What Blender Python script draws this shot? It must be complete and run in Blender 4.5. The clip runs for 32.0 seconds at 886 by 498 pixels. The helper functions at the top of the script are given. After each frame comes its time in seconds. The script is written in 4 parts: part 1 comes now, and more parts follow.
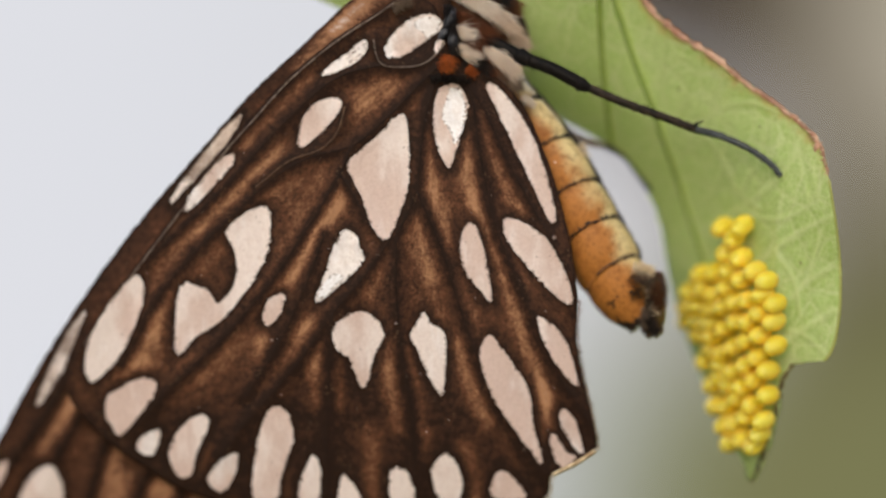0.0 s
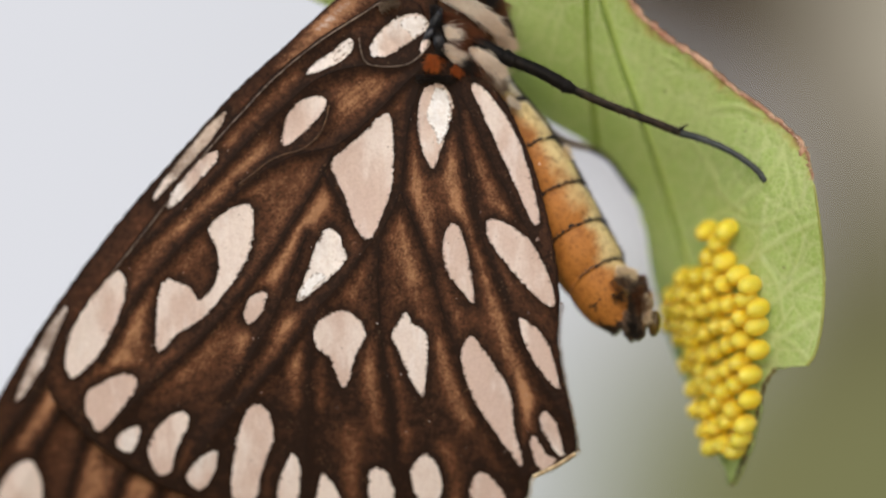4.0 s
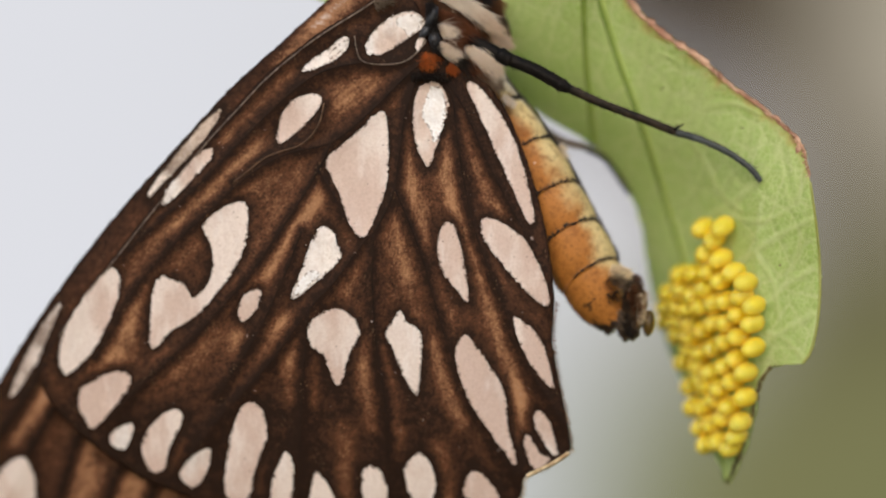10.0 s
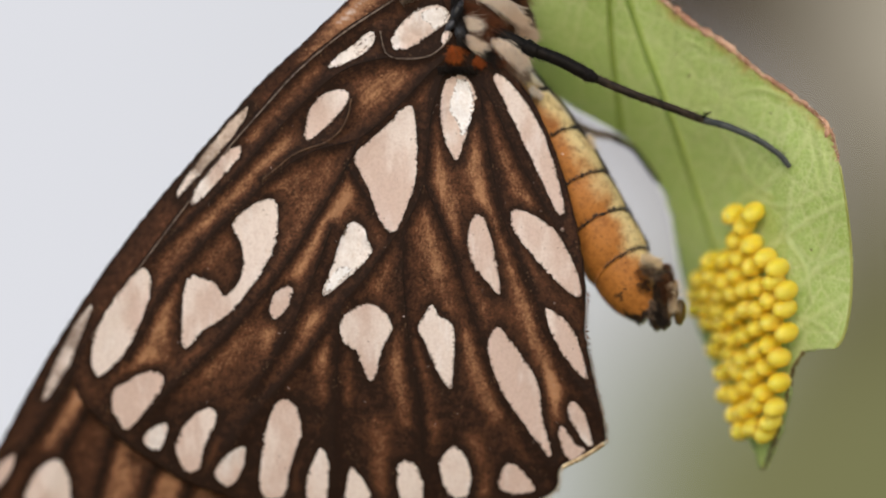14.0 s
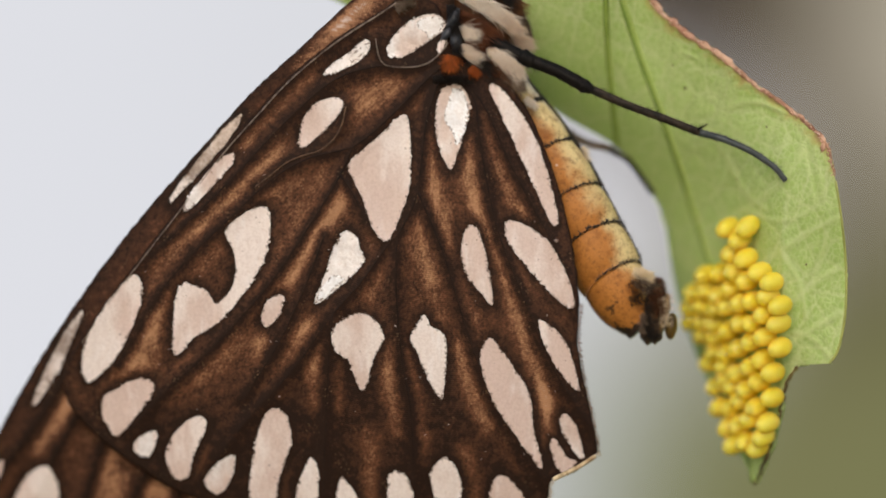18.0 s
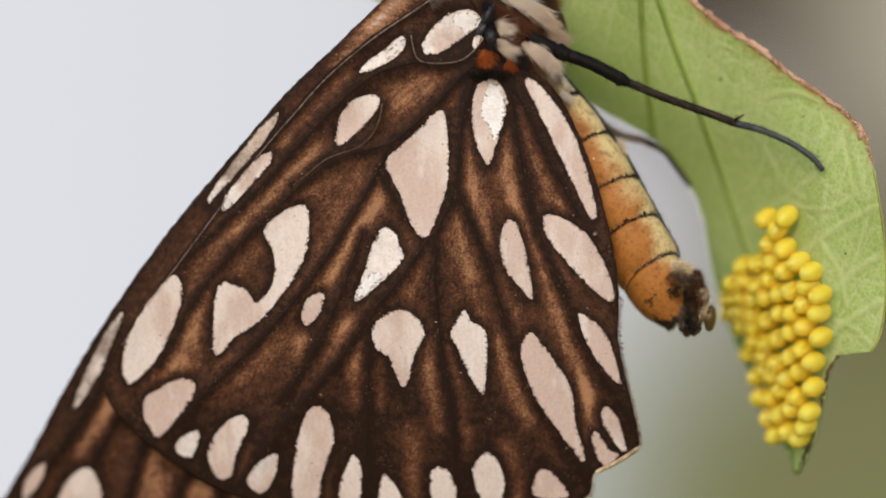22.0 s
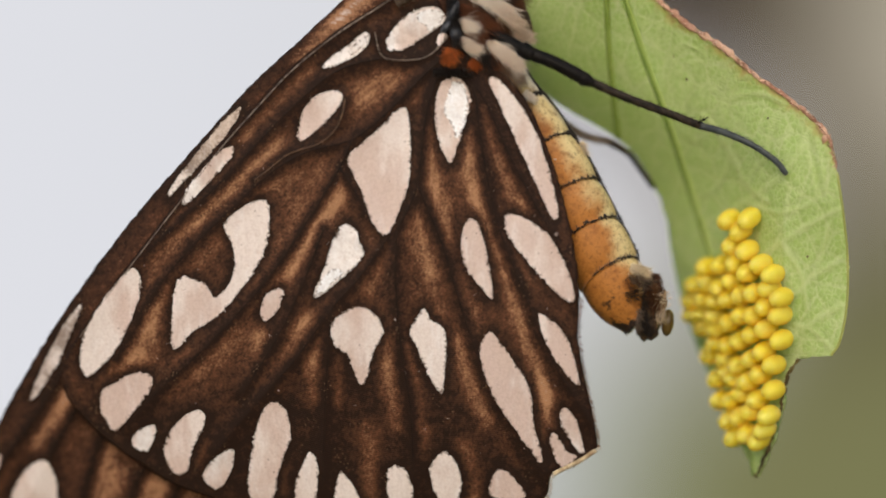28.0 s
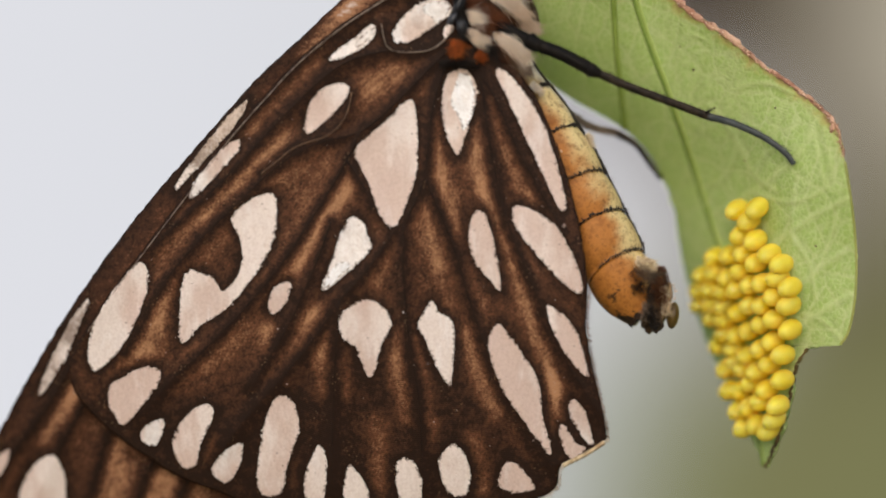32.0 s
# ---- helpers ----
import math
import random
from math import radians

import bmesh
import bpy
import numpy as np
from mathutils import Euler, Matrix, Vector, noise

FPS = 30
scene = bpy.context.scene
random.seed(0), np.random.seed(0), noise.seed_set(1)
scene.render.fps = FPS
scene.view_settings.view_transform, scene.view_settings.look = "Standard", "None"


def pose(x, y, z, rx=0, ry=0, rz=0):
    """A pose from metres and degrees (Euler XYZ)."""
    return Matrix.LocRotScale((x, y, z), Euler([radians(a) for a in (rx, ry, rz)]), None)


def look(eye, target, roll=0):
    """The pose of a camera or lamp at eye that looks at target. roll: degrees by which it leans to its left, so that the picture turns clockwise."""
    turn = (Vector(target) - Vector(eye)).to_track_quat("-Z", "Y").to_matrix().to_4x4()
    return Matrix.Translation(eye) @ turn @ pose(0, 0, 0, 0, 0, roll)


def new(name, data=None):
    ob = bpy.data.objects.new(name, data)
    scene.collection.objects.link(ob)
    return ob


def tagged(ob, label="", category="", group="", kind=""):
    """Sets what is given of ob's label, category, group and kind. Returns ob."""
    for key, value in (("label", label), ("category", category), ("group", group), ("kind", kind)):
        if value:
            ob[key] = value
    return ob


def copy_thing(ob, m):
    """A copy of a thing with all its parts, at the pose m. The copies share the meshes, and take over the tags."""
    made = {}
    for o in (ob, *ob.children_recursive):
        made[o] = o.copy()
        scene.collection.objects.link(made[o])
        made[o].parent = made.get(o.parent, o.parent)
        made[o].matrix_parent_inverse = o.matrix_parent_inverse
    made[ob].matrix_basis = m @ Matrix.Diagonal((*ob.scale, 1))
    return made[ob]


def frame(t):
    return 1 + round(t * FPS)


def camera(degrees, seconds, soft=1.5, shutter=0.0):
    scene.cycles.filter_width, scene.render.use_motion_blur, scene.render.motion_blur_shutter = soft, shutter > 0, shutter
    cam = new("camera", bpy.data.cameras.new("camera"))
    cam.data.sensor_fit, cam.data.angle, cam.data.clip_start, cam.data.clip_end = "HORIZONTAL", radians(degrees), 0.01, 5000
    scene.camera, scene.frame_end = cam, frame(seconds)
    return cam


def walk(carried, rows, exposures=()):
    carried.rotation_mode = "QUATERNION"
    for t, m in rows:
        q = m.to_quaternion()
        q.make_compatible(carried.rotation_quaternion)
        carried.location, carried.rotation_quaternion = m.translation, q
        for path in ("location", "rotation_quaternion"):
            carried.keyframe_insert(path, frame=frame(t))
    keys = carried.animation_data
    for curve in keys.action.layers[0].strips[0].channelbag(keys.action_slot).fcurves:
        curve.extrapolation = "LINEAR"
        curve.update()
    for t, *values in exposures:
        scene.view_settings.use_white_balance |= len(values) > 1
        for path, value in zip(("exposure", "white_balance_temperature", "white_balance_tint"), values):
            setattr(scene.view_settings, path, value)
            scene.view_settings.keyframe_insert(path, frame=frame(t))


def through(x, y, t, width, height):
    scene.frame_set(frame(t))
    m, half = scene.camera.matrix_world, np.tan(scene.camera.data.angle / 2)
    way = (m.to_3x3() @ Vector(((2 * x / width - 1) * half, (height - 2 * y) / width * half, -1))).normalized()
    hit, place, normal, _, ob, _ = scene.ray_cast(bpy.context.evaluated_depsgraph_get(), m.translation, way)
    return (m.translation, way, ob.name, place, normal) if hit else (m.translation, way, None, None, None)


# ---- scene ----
# Distances are those of a close-up: the field of view is about 44 mm wide.
MM = 0.001
UNIT = 0.028 * MM          # one unit of the drawing sheet on which the insect is laid out
REACH = 0.17878            # from the lens to the plane of the hindwing
HEIGHT = 1.0               # of the leaf above the ground


def view(right, up, away, roll):
    """The camera's pose: its offset from the middle of the wing and its distance, in mm, and its roll."""
    x, z = right * MM, HEIGHT + up * MM
    return look((x, -away * MM, z), (x, 0, z), roll)


cam = camera(14, 32.0, soft=1.95)
cam.data.dof.use_dof = True
cam.data.dof.focus_distance = 0.1791
cam.data.dof.aperture_fstop = 10.0
walk(cam, [
    (0, view(0.574, 0.019, 180.281, -0.42)),
    (0.5, view(1.281, 0.272, 179.927, 0.63)),
    (1, view(1.295, 0.272, 180.109, 0.27)),
    (1.5, view(1.886, 0.142, 180.142, 0.72)),
    (2, view(1.467, 0.303, 179.785, 0.25)),
    (2.5, view(1.478, 0.065, 179.760, 0.68)),
    (3, view(1.971, 0.236, 180.037, 0.79)),
    (3.5, view(1.337, 0.027, 179.986, 0.31)),
    (5.5, view(1.865, -0.040, 179.766, 0.89)),
    (6, view(0.582, -0.303, 179.945, -0.46)),
    (6.5, view(1.574, -0.159, 179.569, 0.63)),
    (7, view(0.662, -0.423, 180.026, -0.21)),
    (7.5, view(0.930, -0.414, 179.524, 0.13)),
    (8, view(1.876, -0.119, 179.708, 0.81)),
    (8.5, view(0.351, -0.392, 179.893, -0.47)),
    (9, view(1.288, -0.249, 179.626, 0.58)),
    (9.5, view(1.192, -0.315, 179.883, 0.19)),
    (10, view(1.633, -0.203, 179.690, 0.68)),
    (10.5, view(0.772, -0.386, 179.742, -0.07)),
    (11, view(0.828, -0.391, 179.743, -0.03)),
    (11.5, view(1.725, -0.223, 180.235, 0.66)),
    (12, view(1.107, -0.281, 180.762, 0.18)),
    (12.5, view(0.691, -0.496, 181.042, -0.06)),
    (13, view(0.807, -0.453, 181.204, -0.00)),
    (13.5, view(1.635, -0.360, 180.744, 0.60)),
    (14, view(0.093, -0.586, 179.571, -0.59)),
    (14.5, view(0.242, -0.597, 178.819, -0.27)),
    (16.5, view(0.810, -0.226, 178.823, -0.11)),
    (17, view(1.101, -0.177, 178.652, 0.34)),
    (17.5, view(1.241, 0.166, 178.917, 0.62)),
    (18, view(0.439, -0.067, 178.731, 0.08)),
    (18.5, view(0.726, 0.023, 178.588, 0.62)),
    (19, view(-0.000, -0.000, 178.785, 0.00)),
    (19.5, view(-0.569, -0.106, 178.733, -0.57)),
    (20, view(-0.304, -0.231, 178.545, 0.01)),
    (20.5, view(0.175, 0.195, 178.619, 0.20)),
    (21, view(-1.121, -0.331, 178.693, -0.60)),
    (21.5, view(-1.325, -0.296, 178.553, -0.67)),
    (22, view(-1.525, -0.276, 178.850, -0.91)),
    (22.5, view(-3.084, -0.990, 178.421, -1.73)),
    (23, view(-2.565, -0.877, 178.776, -1.31)),
    (23.5, view(-3.288, -0.850, 178.240, -2.36)),
    (24, view(-1.272, -0.795, 177.843, -0.35)),
    (24.5, view(-1.034, -0.422, 178.322, -0.81)),
    (25, view(-1.208, -0.846, 177.918, -0.65)),
    (25.5, view(-0.343, -0.338, 177.965, -0.14)),
    (26, view(-1.276, -0.642, 178.116, -1.17)),
    (26.5, view(0.566, -0.560, 177.902, 0.37)),
    (28.5, view(0.257, -0.473, 178.106, -0.07)),
    (29, view(-0.258, -0.709, 178.112, -0.35)),
    (29.5, view(-0.614, -0.731, 178.082, -0.76)),
    (30, view(0.452, -0.583, 177.984, 0.22)),
    (30.5, view(-0.855, -0.825, 178.367, -0.88)),
    (31, view(-0.048, -0.733, 177.926, -0.15)),
    (31.5, view(0.591, -0.540, 178.317, 0.09)),
    (32, view(0.049, -0.881, 177.830, -0.25)),
])

# ---------------------------------------------------------------- world and light
world = bpy.data.worlds.new("world")
scene.world = world
world.use_nodes = True
wn, wl = world.node_tree.nodes, world.node_tree.links
sky = wn.new("ShaderNodeTexSky")
sky.sky_type, sky.sun_disc = "NISHITA", False
sky.sun_elevation, sky.sun_rotation = radians(31), radians(188)
sky.air_density, sky.dust_density = 1.0, 3.0
wl.new(sky.outputs[0], wn["Background"].inputs[0])
wn["Background"].inputs[1].default_value = 0.15

sun = new("sun", bpy.data.lights.new("sun", "SUN"))
sun.data.energy, sun.data.angle, sun.data.color = 0.54, radians(115), (1.0, 0.94, 0.87)
sun.matrix_world = look((-0.35, -1.0, HEIGHT + 0.80), (0, 0, HEIGHT))
scene.view_settings.exposure = 0.0


# ---------------------------------------------------------------- materials
def lin(r, g, b):
    """Linear colour from the usual 0 to 255 values."""
    return tuple((c / 12.92 if c <= 0.04045 else ((c + 0.055) / 1.055) ** 2.4) for c in (r / 255, g / 255, b / 255)) + (1.0,)


class Nodes:
    """A short way to write a node material."""

    def __init__(self, name, rough=0.6):
        self.mat = bpy.data.materials.new(name)
        self.mat.use_nodes = True
        self.n, self.l = self.mat.node_tree.nodes, self.mat.node_tree.links
        self.bsdf = self.n["Principled BSDF"]
        self.out = self.n["Material Output"]
        self.bsdf.inputs["Roughness"].default_value = rough
        self.coord = self.n.new("ShaderNodeTexCoord").outputs["Object"]

    def set(self, socket, value):
        if hasattr(value, "links"):
            self.l.new(value, socket)
        else:
            socket.default_value = value

    def noise(self, scale, detail=4.0, rough=0.55, vector=None, distortion=0.0):
        node = self.n.new("ShaderNodeTexNoise")
        self.l.new(vector or self.coord, node.inputs["Vector"])
        node.inputs["Scale"].default_value, node.inputs["Detail"].default_value = scale, detail
        node.inputs["Roughness"].default_value, node.inputs["Distortion"].default_value = rough, distortion
        return node.outputs["Fac"]

    def stretch(self, x, y, z, turn=0.0):
        node = self.n.new("ShaderNodeMapping")
        self.l.new(self.coord, node.inputs["Vector"])
        node.inputs["Scale"].default_value = (x, y, z)
        node.inputs["Rotation"].default_value = (0, radians(turn), 0)
        return node.outputs["Vector"]

    def voronoi(self, scale, feature="F1", vector=None):
        node = self.n.new("ShaderNodeTexVoronoi")
        node.feature = feature
        self.l.new(vector or self.coord, node.inputs["Vector"])
        node.inputs["Scale"].default_value = scale
        return node.outputs["Distance"]

    def attr(self, name):
        node = self.n.new("ShaderNodeAttribute")
        node.attribute_name = name
        return node.outputs["Fac"]

    def random(self):
        return self.n.new("ShaderNodeObjectInfo").outputs["Random"]

    def ramp(self, fac, a, b, lo=0.0, hi=1.0):
        node = self.n.new("ShaderNodeMapRange")
        node.interpolation_type = "SMOOTHSTEP"
        self.set(node.inputs["Value"], fac)
        for key, value in (("From Min", a), ("From Max", b), ("To Min", lo), ("To Max", hi)):
            self.set(node.inputs[key], value)
        return node.outputs["Result"]

    def math(self, op, a, b=0.0):
        node = self.n.new("ShaderNodeMath")
        node.operation = op
        self.set(node.inputs[0], a)
        self.set(node.inputs[1], b)
        return node.outputs[0]

    def mix(self, fac, a, b, blend="MIX"):
        node = self.n.new("ShaderNodeMix")
        node.data_type, node.blend_type = "RGBA", blend
        self.set(node.inputs[0], fac)
        self.set(node.inputs[6], a)
        self.set(node.inputs[7], b)
        return node.outputs[2]

    def stops(self, fac, stops):
        """A colour scale from (place, colour) pairs."""
        node = self.n.new("ShaderNodeValToRGB")
        self.l.new(fac, node.inputs[0])
        scale = node.color_ramp.elements
        while len(scale) < len(stops):
            scale.new(0.5)
        for element, (place, colour) in zip(scale, stops):
            element.position, element.color = place, lin(*colour)
        return node.outputs[0]

    def colour(self, value):
        self.set(self.bsdf.inputs["Base Color"], value)

    def bump(self, height, depth, strength=1.0):
        node = self.n.new("ShaderNodeBump")
        node.inputs["Strength"].default_value, node.inputs["Distance"].default_value = strength, depth
        self.set(node.inputs["Height"], height)
        self.l.new(node.outputs["Normal"], self.bsdf.inputs["Normal"])

    def glow_through(self, colour, share):
        """Lets part of the light through, as thin tissue does."""
        tr, add = self.n.new("ShaderNodeBsdfTranslucent"), self.n.new("ShaderNodeMixShader")
        self.set(tr.inputs["Color"], colour)
        add.inputs[0].default_value = share
        self.l.new(self.bsdf.outputs[0], add.inputs[1])
        self.l.new(tr.outputs[0], add.inputs[2])
        self.l.new(add.outputs[0], self.out.inputs["Surface"])


def wing_material(name, dark, brown, tan):
    m = Nodes(name, 0.55)
    pale = m.attr("pale")
    sep = m.n.new("ShaderNodeSeparateXYZ")
    m.l.new(m.coord, sep.inputs[0])
    # polar place about the wing's root
    x, z = m.math("SUBTRACT", sep.outputs[0], 0.45 * MM), m.math("SUBTRACT", sep.outputs[2], 10.4 * MM)
    away = m.math("SQRT", m.math("ADD", m.math("MULTIPLY", x, x), m.math("MULTIPLY", z, z)))
    turn = m.math("ARCTAN2", x, m.math("MULTIPLY", z, -1.0))
    polar = m.n.new("ShaderNodeCombineXYZ")
    m.l.new(turn, polar.inputs[0])
    m.l.new(away, polar.inputs[1])
    spread = m.n.new("ShaderNodeVectorMath")
    spread.operation = "MULTIPLY"
    m.l.new(polar.outputs[0], spread.inputs[0])
    spread.inputs[1].default_value = (11.0, 300.0, 0.0)
    broad = m.noise(330, 4, 0.6)
    streak = m.noise(2.2, 4, 0.62, spread.outputs[0])
    fine = m.noise(9.0, 3, 0.6, spread.outputs[0])
    grain = m.noise(9000, 3, 0.7)
    ripple = m.math("ADD", m.math("MULTIPLY", away, 2 * math.pi / (0.098 * MM)), m.math("MULTIPLY", m.noise(420, 3, 0.5), 16.0))
    rows = m.ramp(m.math("SINE", ripple), -0.7, 0.9)
    level = m.math("MULTIPLY", pale, m.ramp(streak, 0.28, 0.70, 0.62, 1.15))
    level = m.math("ADD", level, m.math("MULTIPLY", m.ramp(fine, 0.35, 0.68, -0.06, 0.07), m.ramp(pale, 0.0, 0.25, 0.3, 1.0)))
    level = m.math("ADD", level, m.math("MULTIPLY", m.ramp(grain, 0.3, 0.7, -0.17, 0.17), m.ramp(pale, 0.05, 0.40, 0.4, 1.15)))
    level = m.math("ADD", level, m.ramp(m.noise(2600, 3, 0.65), 0.3, 0.7, -0.09, 0.09))
    level = m.math("MULTIPLY", level, m.ramp(broad, 0.35, 0.7, 0.44, 0.56))
    base = m.stops(level, ((0.0, dark), (0.20, brown), (0.47, tan), (0.62, tan), (1.0, (222, 206, 198))))
    patchy = m.ramp(m.noise(700, 3), 0.38, 0.62, 0.10, 0.42)
    base = m.mix(m.math("MULTIPLY", rows, patchy), base, lin(26, 14, 7))
    # single pale scales that lie loose on the brown
    specks = m.ramp(m.voronoi(5600), 0.26, 0.14)
    patch = m.math("ADD", m.ramp(m.noise(800, 2), 0.54, 0.70, 0.0, 0.45), m.ramp(pale, 0.25, 0.8, 0.0, 0.8))
    base = m.mix(m.math("MULTIPLY", m.math("MULTIPLY", specks, patch), 0.55), base, lin(204, 162, 122))
    m.colour(base)
    m.bsdf.inputs["Specular IOR Level"].default_value = 0.12
    m.bump(m.math("ADD", m.math("MULTIPLY", rows, -0.5), grain), 0.025 * MM, 0.7)
    return m.mat


def spot_material(name, a, b, rough=0.34, relief=0.28, gloss=0.15, dust=0.0):
    m = Nodes(name, rough)
    streaks = m.noise(420, 4, 0.65, m.stretch(1.0, 1.0, 0.35, 15))
    base = m.mix(m.ramp(m.math("ADD", m.math("ADD", m.math("MULTIPLY", streaks, 0.5), m.math("MULTIPLY", m.noise(170, 3, 0.5), 0.5)), m.ramp(m.random(), 0.0, 1.0, -0.06, 0.06)), 0.45, 0.57), lin(*a), lin(*b))
    base = m.mix(m.ramp(m.noise(1100, 3, 0.6, m.stretch(1.0, 1.0, 0.25, 18)), 0.55, 0.72, 0.0, 0.32), base, lin(250, 249, 252))
    base = m.mix(m.ramp(m.noise(3000, 4, 0.7), 0.58, 0.72, 0.0, 0.28), base, lin(200, 168, 150))
    base = m.mix(m.ramp(m.noise(7000, 3, 0.7), 0.42, 0.62, 0.0, 0.16), base, lin(150, 118, 100))
    # a few scales are missing and show the dark skin
    pits = m.math("MULTIPLY", m.ramp(m.voronoi(2600), 0.16, 0.09), m.ramp(m.noise(900, 2), 0.56, 0.66))
    base = m.mix(m.math("MULTIPLY", pits, 0.7), base, lin(112, 84, 68))
    if dust:
        base = m.mix(m.math("MULTIPLY", m.ramp(m.math("ADD", m.math("MULTIPLY", m.noise(5200, 3, 0.7), 0.3), m.math("MULTIPLY", m.noise(460, 2), 0.7)), 0.44, 0.66), dust), base, lin(112, 90, 76))
    brink = m.math("ADD", m.attr("rim"), m.ramp(m.noise(6500, 3, 0.7), 0.3, 0.7, -0.55, 0.55))
    base = m.mix(m.ramp(brink, 0.18, -0.10, 0.0, 0.8), base, lin(84, 56, 40))
    wrinkle = m.noise(520, 3, 0.55, m.stretch(1.0, 1.0, 0.30, 20))
    m.colour(base)
    m.set(m.bsdf.inputs["Roughness"], m.ramp(m.noise(900, 3), 0.4, 0.62, rough + 0.16, rough - 0.06))
    m.bsdf.inputs["Specular IOR Level"].default_value = 0.45
    m.bsdf.inputs["Coat Weight"].default_value, m.bsdf.inputs["Coat Roughness"].default_value = gloss, 0.22
    m.bump(m.math("ADD", wrinkle, m.math("MULTIPLY", m.noise(7500, 3), 0.10)), relief * MM, 0.8)
    return m.mat


def plain(name, a, b, scale, rough=0.6, bump=0.0, spec=0.3, through=0.0, fuzz=0.0):
    m = Nodes(name, rough)
    fac = m.noise(scale, 5, 0.6)
    m.colour(m.mix(m.ramp(fac, 0.32, 0.68), lin(*a), lin(*b)))
    m.bsdf.inputs["Specular IOR Level"].default_value = spec
    if bump:
        m.bump(m.noise(scale * 3, 4), bump, 0.6)
    m.bsdf.inputs["Sheen Weight"].default_value = fuzz
    m.bsdf.inputs["Sheen Roughness"].default_value = 0.6
    if through:
        m.glow_through(lin(*a), through)
    return m.mat


def leaf_material():
    m = Nodes("leaf_green", 0.55)
    cells = m.voronoi(700, "DISTANCE_TO_EDGE", m.stretch(1.0, 1.0, 0.75, 20))
    fine = m.voronoi(3400, "DISTANCE_TO_EDGE", m.stretch(1.0, 1.0, 0.8, 15))
    blotch = m.noise(160, 5, 0.6)
    base = m.mix(m.ramp(blotch, 0.3, 0.7), lin(178, 209, 114), lin(194, 219, 138))
    base = m.mix(m.ramp(cells, 0.22, 0.04, 0.0, 0.14), base, lin(156, 184, 88))
    base = m.mix(m.ramp(cells, 0.015, 0.065, 0.60, 0.0), base, lin(228, 236, 184))
    base = m.mix(m.ramp(fine, 0.0, 0.18, 0.50, 0.0), base, lin(230, 238, 186))
    base = m.mix(m.ramp(m.noise(2600, 3, 0.6), 0.52, 0.68, 0.0, 0.28), base, lin(148, 172, 80))
    flecks = m.noise(7500, 3, 0.7, m.stretch(1.0, 1.0, 0.6, 10))
    base = m.mix(m.ramp(flecks, 0.50, 0.62, 0.0, 0.45), base, lin(230, 237, 186))
    base = m.mix(m.ramp(flecks, 0.46, 0.36, 0.0, 0.28), base, lin(152, 178, 82))
    base = m.mix(m.math("MULTIPLY", m.attr("groove"), 0.34), base, lin(146, 174, 80))
    base = m.mix(m.math("MULTIPLY", m.attr("vein"), 0.66), base, lin(224, 235, 176))
    dry = m.math("ADD", m.attr("dry"), m.math("MULTIPLY", m.attr("dry"), m.ramp(m.noise(1800, 4, 0.65), 0.3, 0.7, -0.6, 0.5)))
    base = m.mix(m.ramp(dry, 0.15, 0.55, 0.0, 0.75), base, lin(206, 190, 112))
    base = m.mix(m.ramp(dry, 0.45, 0.85, 0.0, 0.9), base, lin(186, 138, 108))
    m.colour(base)
    m.bsdf.inputs["Specular IOR Level"].default_value = 0.35
    relief = m.math("ADD", m.ramp(cells, 0.0, 0.22), m.math("MULTIPLY", m.ramp(fine, 0.0, 0.25), 0.4))
    m.bump(m.math("ADD", relief, m.math("MULTIPLY", flecks, 0.5)), 0.07 * MM, 0.5)
    m.glow_through(lin(216, 232, 154), 0.40)
    return m.mat


def egg_material():
    m = Nodes("egg_yellow", 0.36)
    sep = m.n.new("ShaderNodeSeparateXYZ")
    m.l.new(m.coord, sep.inputs[0])
    tint = m.mix(m.random(), lin(250, 210, 62), lin(252, 216, 80))
    tint = m.mix(m.ramp(m.noise(1500, 3), 0.4, 0.7, 0.0, 0.35), tint, lin(250, 204, 52))
    # paler towards the tip: the highlight there is painted into the colour
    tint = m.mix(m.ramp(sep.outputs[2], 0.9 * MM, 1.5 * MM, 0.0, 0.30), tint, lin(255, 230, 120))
    m.colour(tint)
    m.bsdf.inputs["Subsurface Weight"].default_value = 1.0
    m.bsdf.inputs["Subsurface Radius"].default_value = (1.0, 0.92, 0.38)
    m.bsdf.inputs["Subsurface Scale"].default_value = 1.7 * MM
    # yellow sheen brightens the egg's edges, in place of light shining through
    m.bsdf.inputs["Sheen Weight"].default_value = 1.0
    m.bsdf.inputs["Sheen Roughness"].default_value = 0.6
    m.bsdf.inputs["Sheen Tint"].default_value = lin(255, 205, 60)
    m.bsdf.inputs["Coat Weight"].default_value = 0.3
    m.bsdf.inputs["Coat Roughness"].default_value = 0.12
    # fine ribs that run together at the tip
    turn = m.math("ARCTAN2", sep.outputs[1], sep.outputs[0])
    ribs = m.math("MULTIPLY", m.math("SINE", m.math("MULTIPLY", turn, 13.0)), m.ramp(sep.outputs[2], 0.8 * MM, 1.4 * MM))
    m.bump(m.math("ADD", ribs, m.noise(5200, 2)), 0.008 * MM, 0.6)
    m.bsdf.inputs["Specular IOR Level"].default_value = 0.2
    return m.mat


